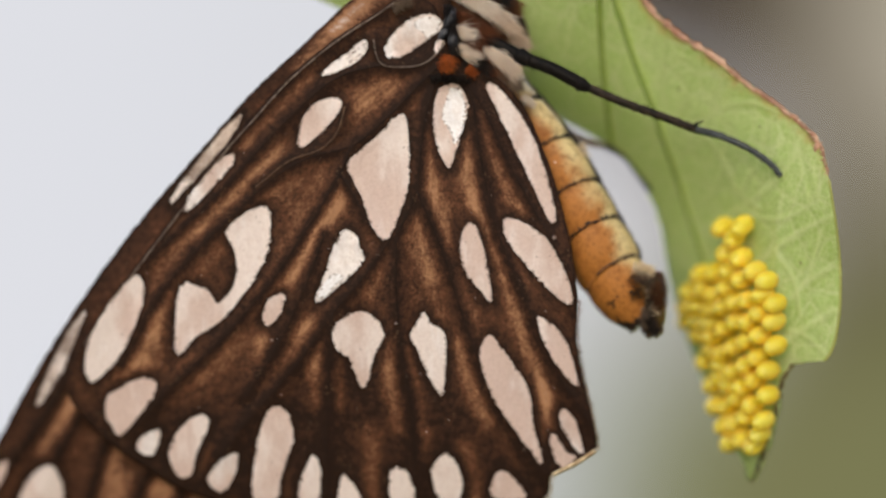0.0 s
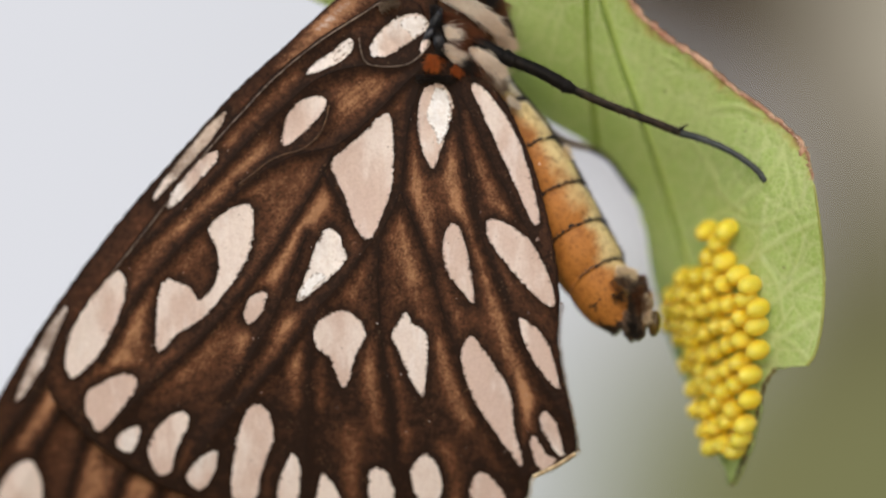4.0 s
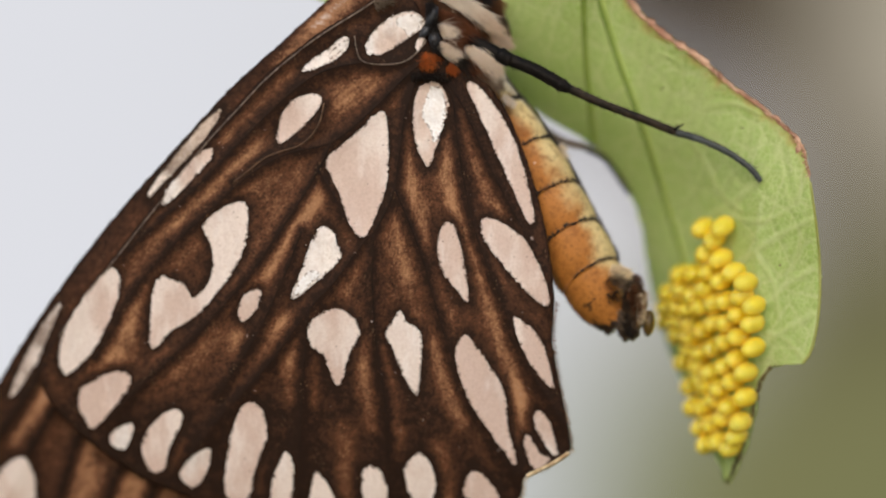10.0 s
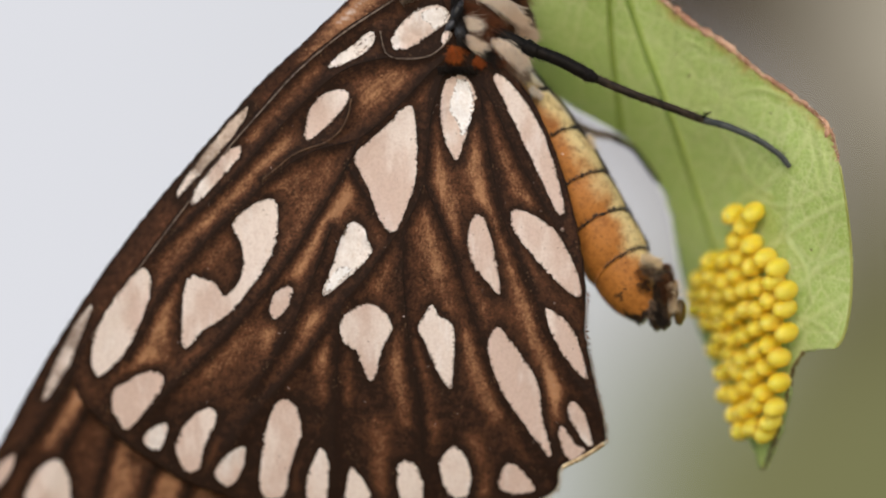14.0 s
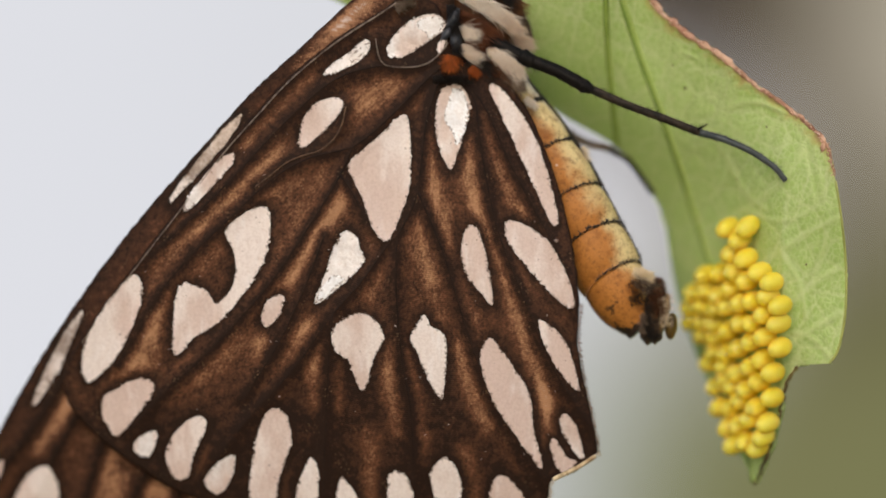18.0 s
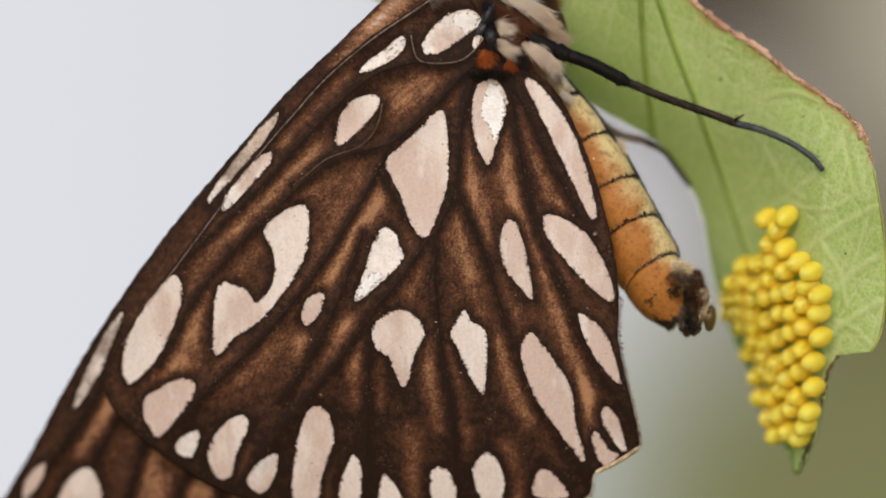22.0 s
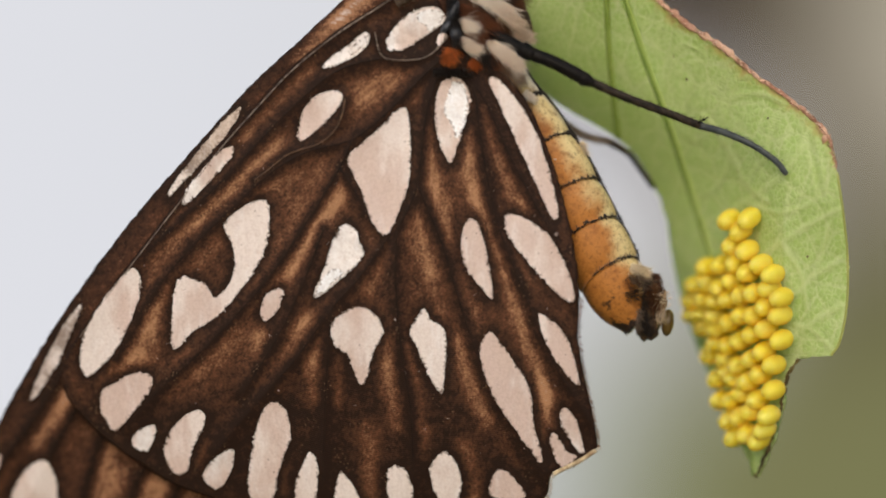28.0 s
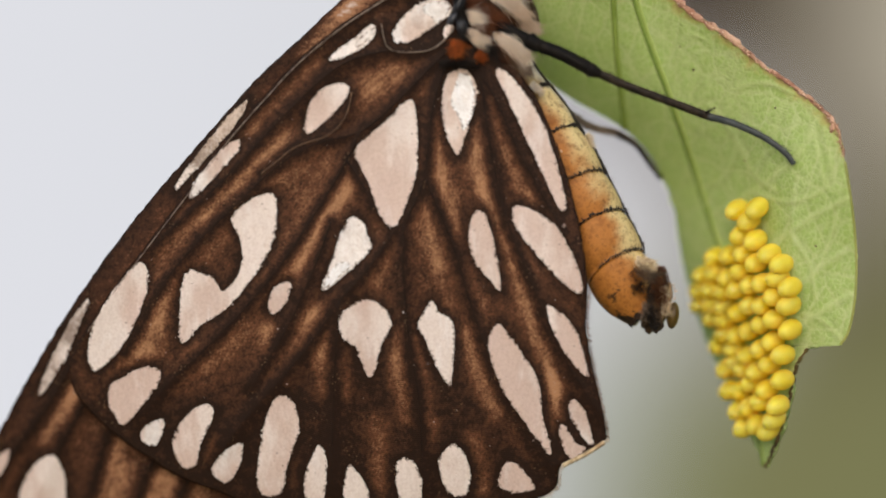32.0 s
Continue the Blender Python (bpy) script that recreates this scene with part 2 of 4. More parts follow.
def abdomen_material():
    m = Nodes("abdomen_skin", 0.55)
    side = m.attr("side")
    side = m.math("ADD", side, m.ramp(m.noise(700, 4), 0.2, 0.8, -0.13, 0.13))
    base = m.mix(m.ramp(side, 0.62, 0.94), lin(180, 118, 54), lin(226, 206, 152))
    base = m.mix(m.ramp(side, 1.0, 1.35), base, lin(232, 224, 206))
    base = m.mix(m.ramp(m.noise(1900, 4, 0.7), 0.46, 0.66, 0.0, 0.48), base, lin(122, 70, 24))
    low = m.attr("soot")
    base = m.mix(m.ramp(m.math("ADD", low, m.ramp(m.noise(1500, 4), 0.3, 0.7, -0.45, 0.45)), 0.50, 0.80), base, lin(44, 32, 24))
    base = m.mix(m.ramp(m.noise(7000, 2), 0.54, 0.68, 0.0, 0.45), base, lin(96, 58, 26))
    m.colour(base)
    m.bsdf.inputs["Specular IOR Level"].default_value = 0.3
    m.bump(m.math("ADD", m.noise(2200, 4), m.math("MULTIPLY", m.noise(9000, 2), 0.5)), 0.06 * MM, 0.7)
    return m.mat


def backdrop_material():
    """Out-of-focus distance, painted and self-lit: a pale sky beside dull brown and olive growth."""
    m = Nodes("far_blur")
    sep = m.n.new("ShaderNodeSeparateXYZ")
    m.l.new(m.coord, sep.inputs[0])
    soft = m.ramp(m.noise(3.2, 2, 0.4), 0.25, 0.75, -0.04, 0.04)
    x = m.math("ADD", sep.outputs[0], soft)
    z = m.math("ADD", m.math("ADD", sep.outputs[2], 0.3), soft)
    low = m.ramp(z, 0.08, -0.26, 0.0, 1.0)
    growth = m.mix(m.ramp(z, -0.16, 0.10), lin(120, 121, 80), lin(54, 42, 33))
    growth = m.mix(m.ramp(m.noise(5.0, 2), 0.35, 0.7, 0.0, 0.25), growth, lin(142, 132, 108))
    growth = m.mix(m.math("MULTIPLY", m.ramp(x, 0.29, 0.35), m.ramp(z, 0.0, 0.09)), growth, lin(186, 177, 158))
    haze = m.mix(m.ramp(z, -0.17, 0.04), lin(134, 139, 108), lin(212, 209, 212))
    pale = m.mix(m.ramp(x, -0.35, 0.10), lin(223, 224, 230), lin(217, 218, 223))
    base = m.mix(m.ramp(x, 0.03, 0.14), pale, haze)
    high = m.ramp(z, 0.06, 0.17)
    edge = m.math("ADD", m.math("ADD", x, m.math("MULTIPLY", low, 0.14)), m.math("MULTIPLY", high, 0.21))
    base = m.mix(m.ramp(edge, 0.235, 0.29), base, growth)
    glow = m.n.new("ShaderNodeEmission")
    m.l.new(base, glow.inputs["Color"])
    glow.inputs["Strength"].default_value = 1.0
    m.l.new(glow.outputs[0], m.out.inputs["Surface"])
    return m.mat


HIND = wing_material("hindwing_scales", (38, 23, 15), (100, 64, 43), (178, 132, 97))
FORE = wing_material("forewing_scales", (37, 23, 15), (86, 54, 37), (172, 126, 94))
SPOT = spot_material("spot_cream", (210, 188, 179), (231, 219, 214))
SPOT_DUSTY = spot_material("spot_dusty", (204, 186, 174), (236, 226, 222), 0.30, 0.28, 0.5, 0.85)
SPOT_WHITE = spot_material("spot_white", (210, 188, 179), (232, 226, 225), 0.24, 0.34, 0.7)
# whiter copy of the spot colour: the glint is painted in
SPOT_GLINT = spot_material("spot_glint", (220, 212, 210), (246, 247, 252), 0.20, 0.40, 0.9)
VEIN = plain("vein_brown", (22, 14, 10), (40, 26, 18), 1500, 0.6, 0.01 * MM, 0.12)
VEIN_TAN = plain("vein_tan", (66, 46, 32), (122, 92, 66), 4200, 0.45)
VEIN_PALE = plain("vein_silver", (72, 58, 48), (158, 142, 128), 4200, 0.35)
FRINGE = plain("fringe_hair", (206, 190, 170), (120, 96, 76), 1200, 0.7)
LEAF = leaf_material()
RIB = plain("leaf_rib", (202, 220, 142), (190, 211, 126), 700, 0.5, 0.03 * MM, through=0.28)
RIB_DARK = plain("leaf_fold", (150, 156, 76), (180, 184, 104), 700, 0.5, 0.03 * MM)
RIB_MID = plain("leaf_midrib", (158, 182, 94), (176, 196, 110), 700, 0.5, 0.03 * MM)
GROOVE_SHADE = plain("leaf_groove_shade", (104, 130, 54), (126, 152, 70), 900, 0.6, 0.03 * MM)
GROOVE = plain("leaf_groove", (134, 158, 70), (156, 178, 90), 900, 0.6, 0.03 * MM, through=0.12)
EDGE = plain("leaf_dry_edge", (172, 126, 104), (226, 190, 164), 1400, 0.8, 0.10 * MM)
EDGE_DARK = plain("leaf_torn_edge", (60, 48, 30), (118, 104, 62), 900, 0.8, 0.08 * MM)
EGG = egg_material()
SKIN = abdomen_material()
SOOT = plain("black_scales", (26, 20, 16), (104, 80, 58), 2200, 0.7, 0.08 * MM)
CREAM = plain("cream_scales", (168, 140, 104), (74, 54, 38), 1500, 0.65, 0.08 * MM)
CREAM_LIGHT = plain("cream_patch_scales", (226, 208, 172), (150, 122, 90), 1600, 0.65, 0.10 * MM)
OLIVE = plain("olive_brown_shell", (70, 54, 24), (98, 78, 38), 900, 0.3, 0.0, 0.5)
BODY = plain("thorax_brown", (44, 30, 22), (94, 60, 36), 900, 0.75, 0.10 * MM)
FUR_CREAM = plain("fur_cream", (246, 231, 212), (230, 207, 182), 600, 0.6, fuzz=0.9)
FUR_BUFF = plain("fur_buff", (232, 206, 176), (212, 178, 142), 600, 0.6, fuzz=0.9)
FUR_CHESTNUT = plain("fur_chestnut", (72, 42, 27), (118, 68, 40), 600, 0.6)
HINGE = plain("hinge_plate", (30, 32, 38), (70, 74, 84), 1200, 0.35, 0.02 * MM, 0.5)
FUR_BROWN = plain("fur_brown", (70, 44, 28), (124, 78, 46), 600, 0.65)
FUR_STRAW = plain("fur_straw", (240, 222, 180), (222, 196, 150), 600, 0.6, fuzz=0.7)
FUR_GREY = plain("fur_grey_brown", (104, 88, 74), (150, 130, 110), 900, 0.65)
FUR_BLACK = plain("fur_black", (24, 20, 18), (50, 44, 40), 600, 0.55)
FUR_ORANGE = plain("fur_orange", (206, 110, 50), (150, 74, 32), 600, 0.65)
LEG = plain("leg_black", (10, 10, 11), (30, 26, 24), 1800, 0.55, 0.03 * MM, 0.12)
LEG_GREY = plain("leg_grey", (50, 56, 60), (78, 84, 86), 1800, 0.5, 0.03 * MM, 0.4)
LEG_PALE = plain("leg_pale", (84, 72, 62), (128, 112, 98), 1800, 0.5, 0.03 * MM, 0.3)
LEG_DUSTY = plain("leg_dusty", (26, 23, 20), (66, 56, 47), 3200, 0.55, 0.03 * MM, 0.18)
SOIL = plain("ground_soil", (92, 94, 58), (124, 118, 84), 1.5, 0.9, 0.02)


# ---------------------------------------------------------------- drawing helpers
def at(u, v, depth=0.0):
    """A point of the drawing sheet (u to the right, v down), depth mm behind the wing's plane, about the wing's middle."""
    k = UNIT * (1 + depth * MM / REACH)
    return Vector(((u - 784) * k, depth * MM, (441 - v) * k))


def part(name, bm, material, parent, label=""):
    """Links a bmesh as one mesh object under a thing or a part."""
    mesh = bpy.data.meshes.new(name)
    bm.to_mesh(mesh)
    bm.free()
    return link_part(name, mesh, material, parent, label)


def link_part(name, mesh, material, parent, label="", smooth=True):
    mesh.materials.append(material)
    if smooth:
        mesh.shade_smooth()
    ob = new(name, mesh)
    ob.parent = parent
    if label:
        tagged(ob, label)
    return ob


def mesh_of(name, verts, faces):
    mesh = bpy.data.meshes.new(name)
    mesh.from_pydata([tuple(p) for p in verts], [], faces)
    mesh.update()
    return mesh


def spline(points, step=6.0, closed=False):
    """A smooth curve through control points, sampled about every step units."""
    p = [np.array(q, float) for q in points]
    n = len(p)
    out = []
    for i in range(n if closed else n - 1):
        a, b = p[i], p[(i + 1) % n]
        before = p[i - 1] if closed or i > 0 else 2 * a - b
        after = p[(i + 2) % n] if closed or i + 2 < n else 2 * b - a
        k = max(2, int(np.linalg.norm((b - a)[:2]) / step))
        for j in range(k):
            t = j / k
            out.append(0.5 * (2 * a + (b - before) * t + (2 * before - 5 * a + 4 * b - after) * t ** 2
                              + (3 * a - before - 3 * b + after) * t ** 3))
    if not closed:
        out.append(p[-1])
    return np.array(out)


def tube(path, radii, sides=10, flat=1.0):
    """A bmesh tube along world points, with a radius at each; closed and rounded at both ends."""
    bm = bmesh.new()
    rings = []
    pts = [Vector(p) for p in path]
    for i, p in enumerate(pts):
        d = (pts[min(i + 1, len(pts) - 1)] - pts[max(i - 1, 0)]).normalized()
        a = d.cross(Vector((0, 1, 0)))
        a = a.normalized() if a.length > 1e-6 else Vector((1, 0, 0))
        b = d.cross(a).normalized()
        rings.append([bm.verts.new(p + radii[i] * (math.cos(w) * a + flat * math.sin(w) * b))
                      for w in (2 * math.pi * k / sides for k in range(sides))])
    for r, s in zip(rings, rings[1:]):
        for k in range(sides):
            bm.faces.new((r[k], r[(k + 1) % sides], s[(k + 1) % sides], s[k]))
    for ring, p, q in ((rings[0], pts[0], pts[1]), (rings[-1], pts[-1], pts[-2])):
        cap = bm.verts.new(p + (p - q).normalized() * radii[0 if p is pts[0] else -1] * 0.5)
        for k in range(sides):
            bm.faces.new((ring[k], ring[(k + 1) % sides], cap))
    bmesh.ops.recalc_face_normals(bm, faces=bm.faces)
    return bm


def strands(roots, tips, width, bend=None):
    """Fine tapered hairs from roots to tips as one mesh."""
    verts, faces = [], []
    for i, (a, b) in enumerate(zip(roots, tips)):
        a, b = Vector(a), Vector(b)
        d = b - a
        s = d.cross(Vector((0.2, 1, 0.3))).normalized()
        t = d.cross(s).normalized()
        sag = (bend[i] if bend is not None else Vector((0, 0, 0)))
        base = len(verts)
        for f, w in ((0, 1.0), (0.4, 0.85), (0.75, 0.5)):
            c = a + d * f + sag * math.sin(f * 2.2)
            for ang in (0, 2.1, 4.2):
                verts.append(c + width * w * (math.cos(ang) * s + math.sin(ang) * t))
        verts.append(b + sag * 0.8)
        for lvl in (0, 3):
            for k in range(3):
                faces.append((base + lvl + k, base + lvl + (k + 1) % 3, base + lvl + 3 + (k + 1) % 3, base + lvl + 3 + k))
        for k in range(3):
            faces.append((base + 6 + k, base + 6 + (k + 1) % 3, base + 9))
    return mesh_of("strands", verts, faces)


def lump(centre, radii, turn, seed, rough, seg=28):
    """An uneven rounded body."""
    bm = bmesh.new()
    bmesh.ops.create_uvsphere(bm, u_segments=seg, v_segments=seg // 2, radius=1.0)
    for v in bm.verts:
        k = (1 + rough * noise.noise(v.co * 2.2 + Vector((seed, 0, 0))) + 0.6 * rough * noise.noise(v.co * 6 + Vector((0, seed, 0)))
             + 0.3 * rough * noise.noise(v.co * 13 + Vector((0, 0, seed))))
        v.co = Vector((v.co.x * radii[0], v.co.y * radii[1], v.co.z * radii[2])) * k * UNIT
    bmesh.ops.rotate(bm, verts=bm.verts, matrix=Matrix.Rotation(radians(turn), 3, "Y"))
    bmesh.ops.translate(bm, verts=bm.verts, vec=centre)
    return bm


def inside(points, polygon):
    """Which of the points lie in the closed polygon."""
    x, y = points[:, 0], points[:, 1]
    hit = np.zeros(len(points), bool)
    for (x0, y0), (x1, y1) in zip(polygon, np.roll(polygon, -1, 0)):
        if y0 != y1:
            hit ^= ((y0 > y) != (y1 > y)) & (x < (x1 - x0) * (y - y0) / (y1 - y0) + x0)
    return hit


def distance(points, line):
    """The distance of each point from a polyline."""
    best = np.full(len(points), 1e9)
    for a, b in zip(line[:-1], line[1:]):
        d = b - a
        t = np.clip(((points - a) @ d) / max(d @ d, 1e-9), 0, 1)
        best = np.minimum(best, np.hypot(*(points - a - t[:, None] * d).T))
    return best


def sheet(outline, step, shape):
    """A flat outline filled with an even net, raised by shape(points); returns the points and the mesh data."""
    from mathutils.geometry import delaunay_2d_cdt
    lo, hi = outline.min(0), outline.max(0)
    gx, gy = np.meshgrid(np.arange(lo[0], hi[0], step), np.arange(lo[1], hi[1], step * 0.87))
    gx[1::2] += step / 2
    net = np.stack([gx.ravel(), gy.ravel()], 1)
    net = net[inside(net, outline)]
    ring = np.vstack([outline, outline[:1]])
    net = net[distance(net, ring) > step * 0.45]
    points = [Vector(p) for p in outline] + [Vector(p) for p in net]
    loop = [(i, (i + 1) % len(outline)) for i in range(len(outline))]
    flat, _, faces, *_ = delaunay_2d_cdt(points, loop, [], 1, 1e-4)
    flat = np.array([tuple(p) for p in flat])
    depth = shape(flat)
    return flat, [at(u, v, d) for (u, v), d in zip(flat, depth)], faces


# ---------------------------------------------------------------- the surroundings
ground_bm = bmesh.new()
bmesh.ops.create_grid(ground_bm, x_segments=60, y_segments=60, size=60)
for vert in ground_bm.verts:
    vert.co.z = 0.04 * noise.noise(vert.co * 0.3) - 0.02
tagged(part("ground", ground_bm, SOIL, None), "dull olive-brown soil far below the leaf", "ground", kind="structure")

# flat screen behind the leaf that gives off its painted colours
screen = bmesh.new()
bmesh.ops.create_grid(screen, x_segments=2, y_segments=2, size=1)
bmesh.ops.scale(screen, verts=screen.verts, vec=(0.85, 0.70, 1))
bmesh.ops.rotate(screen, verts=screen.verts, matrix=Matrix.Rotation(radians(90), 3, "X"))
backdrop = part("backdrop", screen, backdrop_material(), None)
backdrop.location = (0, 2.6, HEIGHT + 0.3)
tagged(backdrop, "glowing screen painted as pale blurred sky beside brown and olive growth", "backdrop", kind="structure")


# ---------------------------------------------------------------- the leaf
LEFT_EDGE = spline([(-700, 780), (-500, 470), (-300, 330), (-100, 430), (0, 600), (60, 740), (130, 900), (205, 1005), (245, 1075),
                    (280, 1125), (330, 1162), (400, 1190), (480, 1203), (560, 1221), (640, 1250), (700, 1276), (780, 1312), (830, 1338), (858, 1351)], 5)
RIGHT_EDGE = spline([(-700, 820), (-500, 940), (-300, 1040), (-100, 1110), (0, 1168), (55, 1222), (100, 1290), (150, 1350), (200, 1420),
                     (250, 1474), (300, 1490), (400, 1506), (480, 1513), (560, 1511), (620, 1499), (644, 1484)], 5)
TORN_EDGE = spline([(650, 1428), (672, 1412), (700, 1404), (740, 1395), (790, 1382), (825, 1368), (858, 1353)], 5)


def leaf_depth(u, v):
    """How far the blade lies behind the wing's plane, in mm: it turns away towards its inner margin."""
    run = (1400 - u) * 0.028
    rise = np.clip((v + 40) / 700.0, 0, 1)
    turn = 0.20 + 1.10 * rise * rise * (3 - 2 * rise)
    far = np.where(run > 0, 11.0 * np.tanh(run * turn / 11.0), run * 0.30)
    far = far + 0.75 * np.clip(run - 1.2, 0, 5) * rise ** 2
    far = far + 0.12 * np.clip(MIDRIB_AT(v) - u, 0, 260) * 0.028 * np.clip((420 - v) / 150.0, 0, 1)
    fold = 0.35 * np.tanh((u - MIDRIB_AT(v)) / 40.0)
    wave = 0.18 * np.sin(u / 57.0 + v / 83.0) + 0.12 * np.sin(v / 41.0 - u / 90.0)
    return 0.9 + far + fold + wave + 0.0016 * (v - 450)


RIB_LINE = spline([(-700, 800), (-400, 960), (-100, 1088), (0, 1118), (100, 1150), (200, 1187), (310, 1224), (400, 1252), (520, 1290), (700, 1330), (856, 1351)], 5)


def MIDRIB_AT(v):
    return np.interp(v, RIB_LINE[:, 0], RIB_LINE[:, 1])


def on_leaf(u, v, lift=0.0):
    return at(u, v, float(leaf_depth(np.array(u, float), np.array(v, float))) - lift)


SIDE_VEINS = [
    ([(1188, 200), (1198, 130), (1208, 70), (1216, 40)], 5, -1), ([(1224, 240), (1240, 180), (1266, 111), (1288, 98)], 6, -1),
    ([(1240, 268), (1286, 234), (1296, 202), (1318, 187), (1358, 183), (1400, 200)], 5, 1), ([(1258, 222), (1290, 262), (1312, 300), (1336, 346), (1372, 372)], 6, 1),
    ([(1252, 362), (1282, 346), (1300, 310), (1304, 270), (1318, 230)], 5, 1), ([(1262, 412), (1330, 374), (1400, 322), (1440, 262), (1436, 226)], 6, 1),
    ([(1436, 226), (1453, 298), (1466, 360)], 6, -1), ([(1330, 374), (1395, 392), (1450, 372), (1492, 312)], 5, 1),
    ([(1352, 472), (1398, 444), (1440, 416), (1500, 386)], 7, 1), ([(1395, 446), (1430, 500), (1442, 562)], 5, 1),
    ([(1385, 552), (1420, 534), (1460, 500), (1504, 474)], 7, 1), ([(1404, 622), (1446, 588), (1502, 556)], 6, 1),
    ([(1450, 506), (1470, 450), (1480, 410)], 5, 1), ([(1170, 110), (1182, 60), (1176, 10)], 5, 1), ([(1296, 202), (1312, 160), (1340, 150)], 5, 1),
    ([(1366, 300), (1376, 250), (1396, 206)], 5, 1), ([(1420, 590), (1452, 600), (1484, 632)], 5, 1), ([(1212, 150), (1232, 128), (1252, 126)], 4, 1),
    ([(1206, 110), (1224, 96), (1246, 104)], 4, 1), ([(1270, 180), (1290, 160), (1300, 120)], 4, 1), ([(1336, 346), (1352, 310), (1366, 300)], 4, 1),
]


def build_leaf():
    leaf = tagged(new("leaf"), "hanging green leaf with a dry brown margin and a torn tip", "leaf")
    leaf.location = (0, 0, HEIGHT)
    rag = lambda v, k: 1.6 * noise.noise(Vector((v * 0.05, k, 0))) * 2 + 1.2 * noise.noise(Vector((v * 0.21, k, 3)))
    rows = sorted(set(np.arange(-700, -20, 12).tolist() + np.arange(-20, 640, 4.5).tolist() + [642, 645, 648, 650] + np.arange(656, 859, 5).tolist() + [858]))
    verts, faces, cols, flat = [], [], 110, []
    for v in rows:
        a = np.interp(v, LEFT_EDGE[:, 0], LEFT_EDGE[:, 1]) + rag(v, 1.0)
        b = np.interp(v, RIGHT_EDGE[:, 0], RIGHT_EDGE[:, 1]) if v < 646 else np.interp(v, TORN_EDGE[:, 0], TORN_EDGE[:, 1])
        b = max(b + rag(v, 7.0), a + 1.5)
        for k in range(cols + 1):
            u = a + (b - a) * k / cols
            flat.append((u, v))
    flat = np.array(flat)
    pale, groove = np.zeros(len(flat)), np.zeros(len(flat))
    for points, width, sign in SIDE_VEINS:
        d = distance(flat, spline(points, 8))
        width *= 0.75
        if sign > 0:
            pale = np.maximum(pale, np.exp(-(d / width) ** 2))
            groove = np.maximum(groove, 0.55 * np.exp(-((d - 2.1 * width) / (0.8 * width)) ** 2))
        else:
            groove = np.maximum(groove, np.exp(-(d / width) ** 2))
            pale = np.maximum(pale, 0.45 * np.exp(-((d - 2.2 * width) / (0.9 * width)) ** 2))
    rim = distance(flat, np.array([(u, v) for v, u in RIGHT_EDGE if -120 < v < 360]))
    dry = np.array([math.exp(-d / (13 + 9 * noise.noise(Vector((v * 0.03, 2, 0))))) * min(1.0, max(0.0, (350 - v) / 90)) if d < 60 else 0.0 for d, (u, v) in zip(rim, flat)])
    lift = 0.055 * pale - 0.025 * groove
    verts = [on_leaf(u, v, h) for (u, v), h in zip(flat, lift)]
    for r in range(len(rows) - 1):
        for k in range(cols):
            i = r * (cols + 1) + k
            faces.append((i, i + 1, i + cols + 2, i + cols + 1))
    mesh = mesh_of("blade", verts, faces)
    for key, values in (("vein", pale), ("groove", groove), ("dry", dry)):
        mesh.attributes.new(key, "FLOAT", "POINT").data.foreach_set("value", values.astype(np.float32))
    blade = link_part("blade", mesh, LEAF, leaf)
    thick = blade.modifiers.new("thickness", "SOLIDIFY")
    thick.thickness, thick.offset = 0.22 * MM, 1.0
    # ribs stand proud of the underside
    line = [(u, v) for v, u in RIB_LINE]
    part("midrib", tube([on_leaf(u, v, -0.03) for u, v in line], [(0.14 - 0.08 * i / len(line)) * MM for i in range(len(line))], 8), RIB_MID, leaf, "raised olive-green midrib")
    for start, mid, end, w in (((1085, -40), (1092, 110), (1108, 262), 0.16), ((1252, 400), (1262, 440), (1275, 480), 0.10)):
        path = spline([start, mid, end], 8)
        part("side_rib", tube([on_leaf(u, v, 0.0) for u, v in path], [w * MM] * len(path), 6), GROOVE, leaf)
    # a dark green tube stands in for the shaded groove along the midrib
    part("midrib_groove_shade", tube([on_leaf(u - 7 + 2 * i / len(line), v, -0.02) for i, (u, v) in enumerate(line)], [(0.12 - 0.05 * i / len(line)) * MM for i in range(len(line))], 6), GROOVE_SHADE, leaf, "dark green strip painted as the groove's shade beside the midrib")

    # withered margin
    rng = random.Random(4)
    path = [(u, v) for v, u in RIGHT_EDGE if -60 < v < 318]
    part("dry_margin", tube([on_leaf(u + 5 * noise.noise(Vector((v * 0.06, 1, 0))) - 1, v + rng.uniform(-1.5, 1.5), 0.02 + 0.12 * noise.noise(Vector((v * 0.09, 5, 0)))) for u, v in path],
                            [(0.12 + 0.14 * noise.noise(Vector((v * 0.13, 9, 0))) + 0.05 * rng.random()) * (1.0 if v < 120 else 0.7) * min(1.0, float(330 - v) / 90) * MM for u, v in path], 9, 0.45), EDGE, leaf, "crinkled reddish-brown dry margin")
    for paint, count, reach in ((EDGE, 260, 4.5), (FUR_BUFF, 110, 4.5)):
        picks = [(np.interp(v, RIGHT_EDGE[:, 0], RIGHT_EDGE[:, 1]), v) for v in (-60 + 372 * rng.random() ** 1.4 for _ in range(count))]
        picks = [(u + rng.uniform(-6, 2), v + rng.uniform(-3, 3)) for u, v in picks]
        link_part("withered_crust", strands([on_leaf(u, v, 0.02) for u, v in picks],
                                        [on_leaf(u + rng.uniform(-3, reach), v + rng.uniform(-reach, reach), rng.uniform(0.05, 0.3)) for u, v in picks], 0.05 * MM), paint, leaf, "brown crumbs of the withered margin")
    path = [(u, v) for v, u in RIGHT_EDGE if v >= 318]
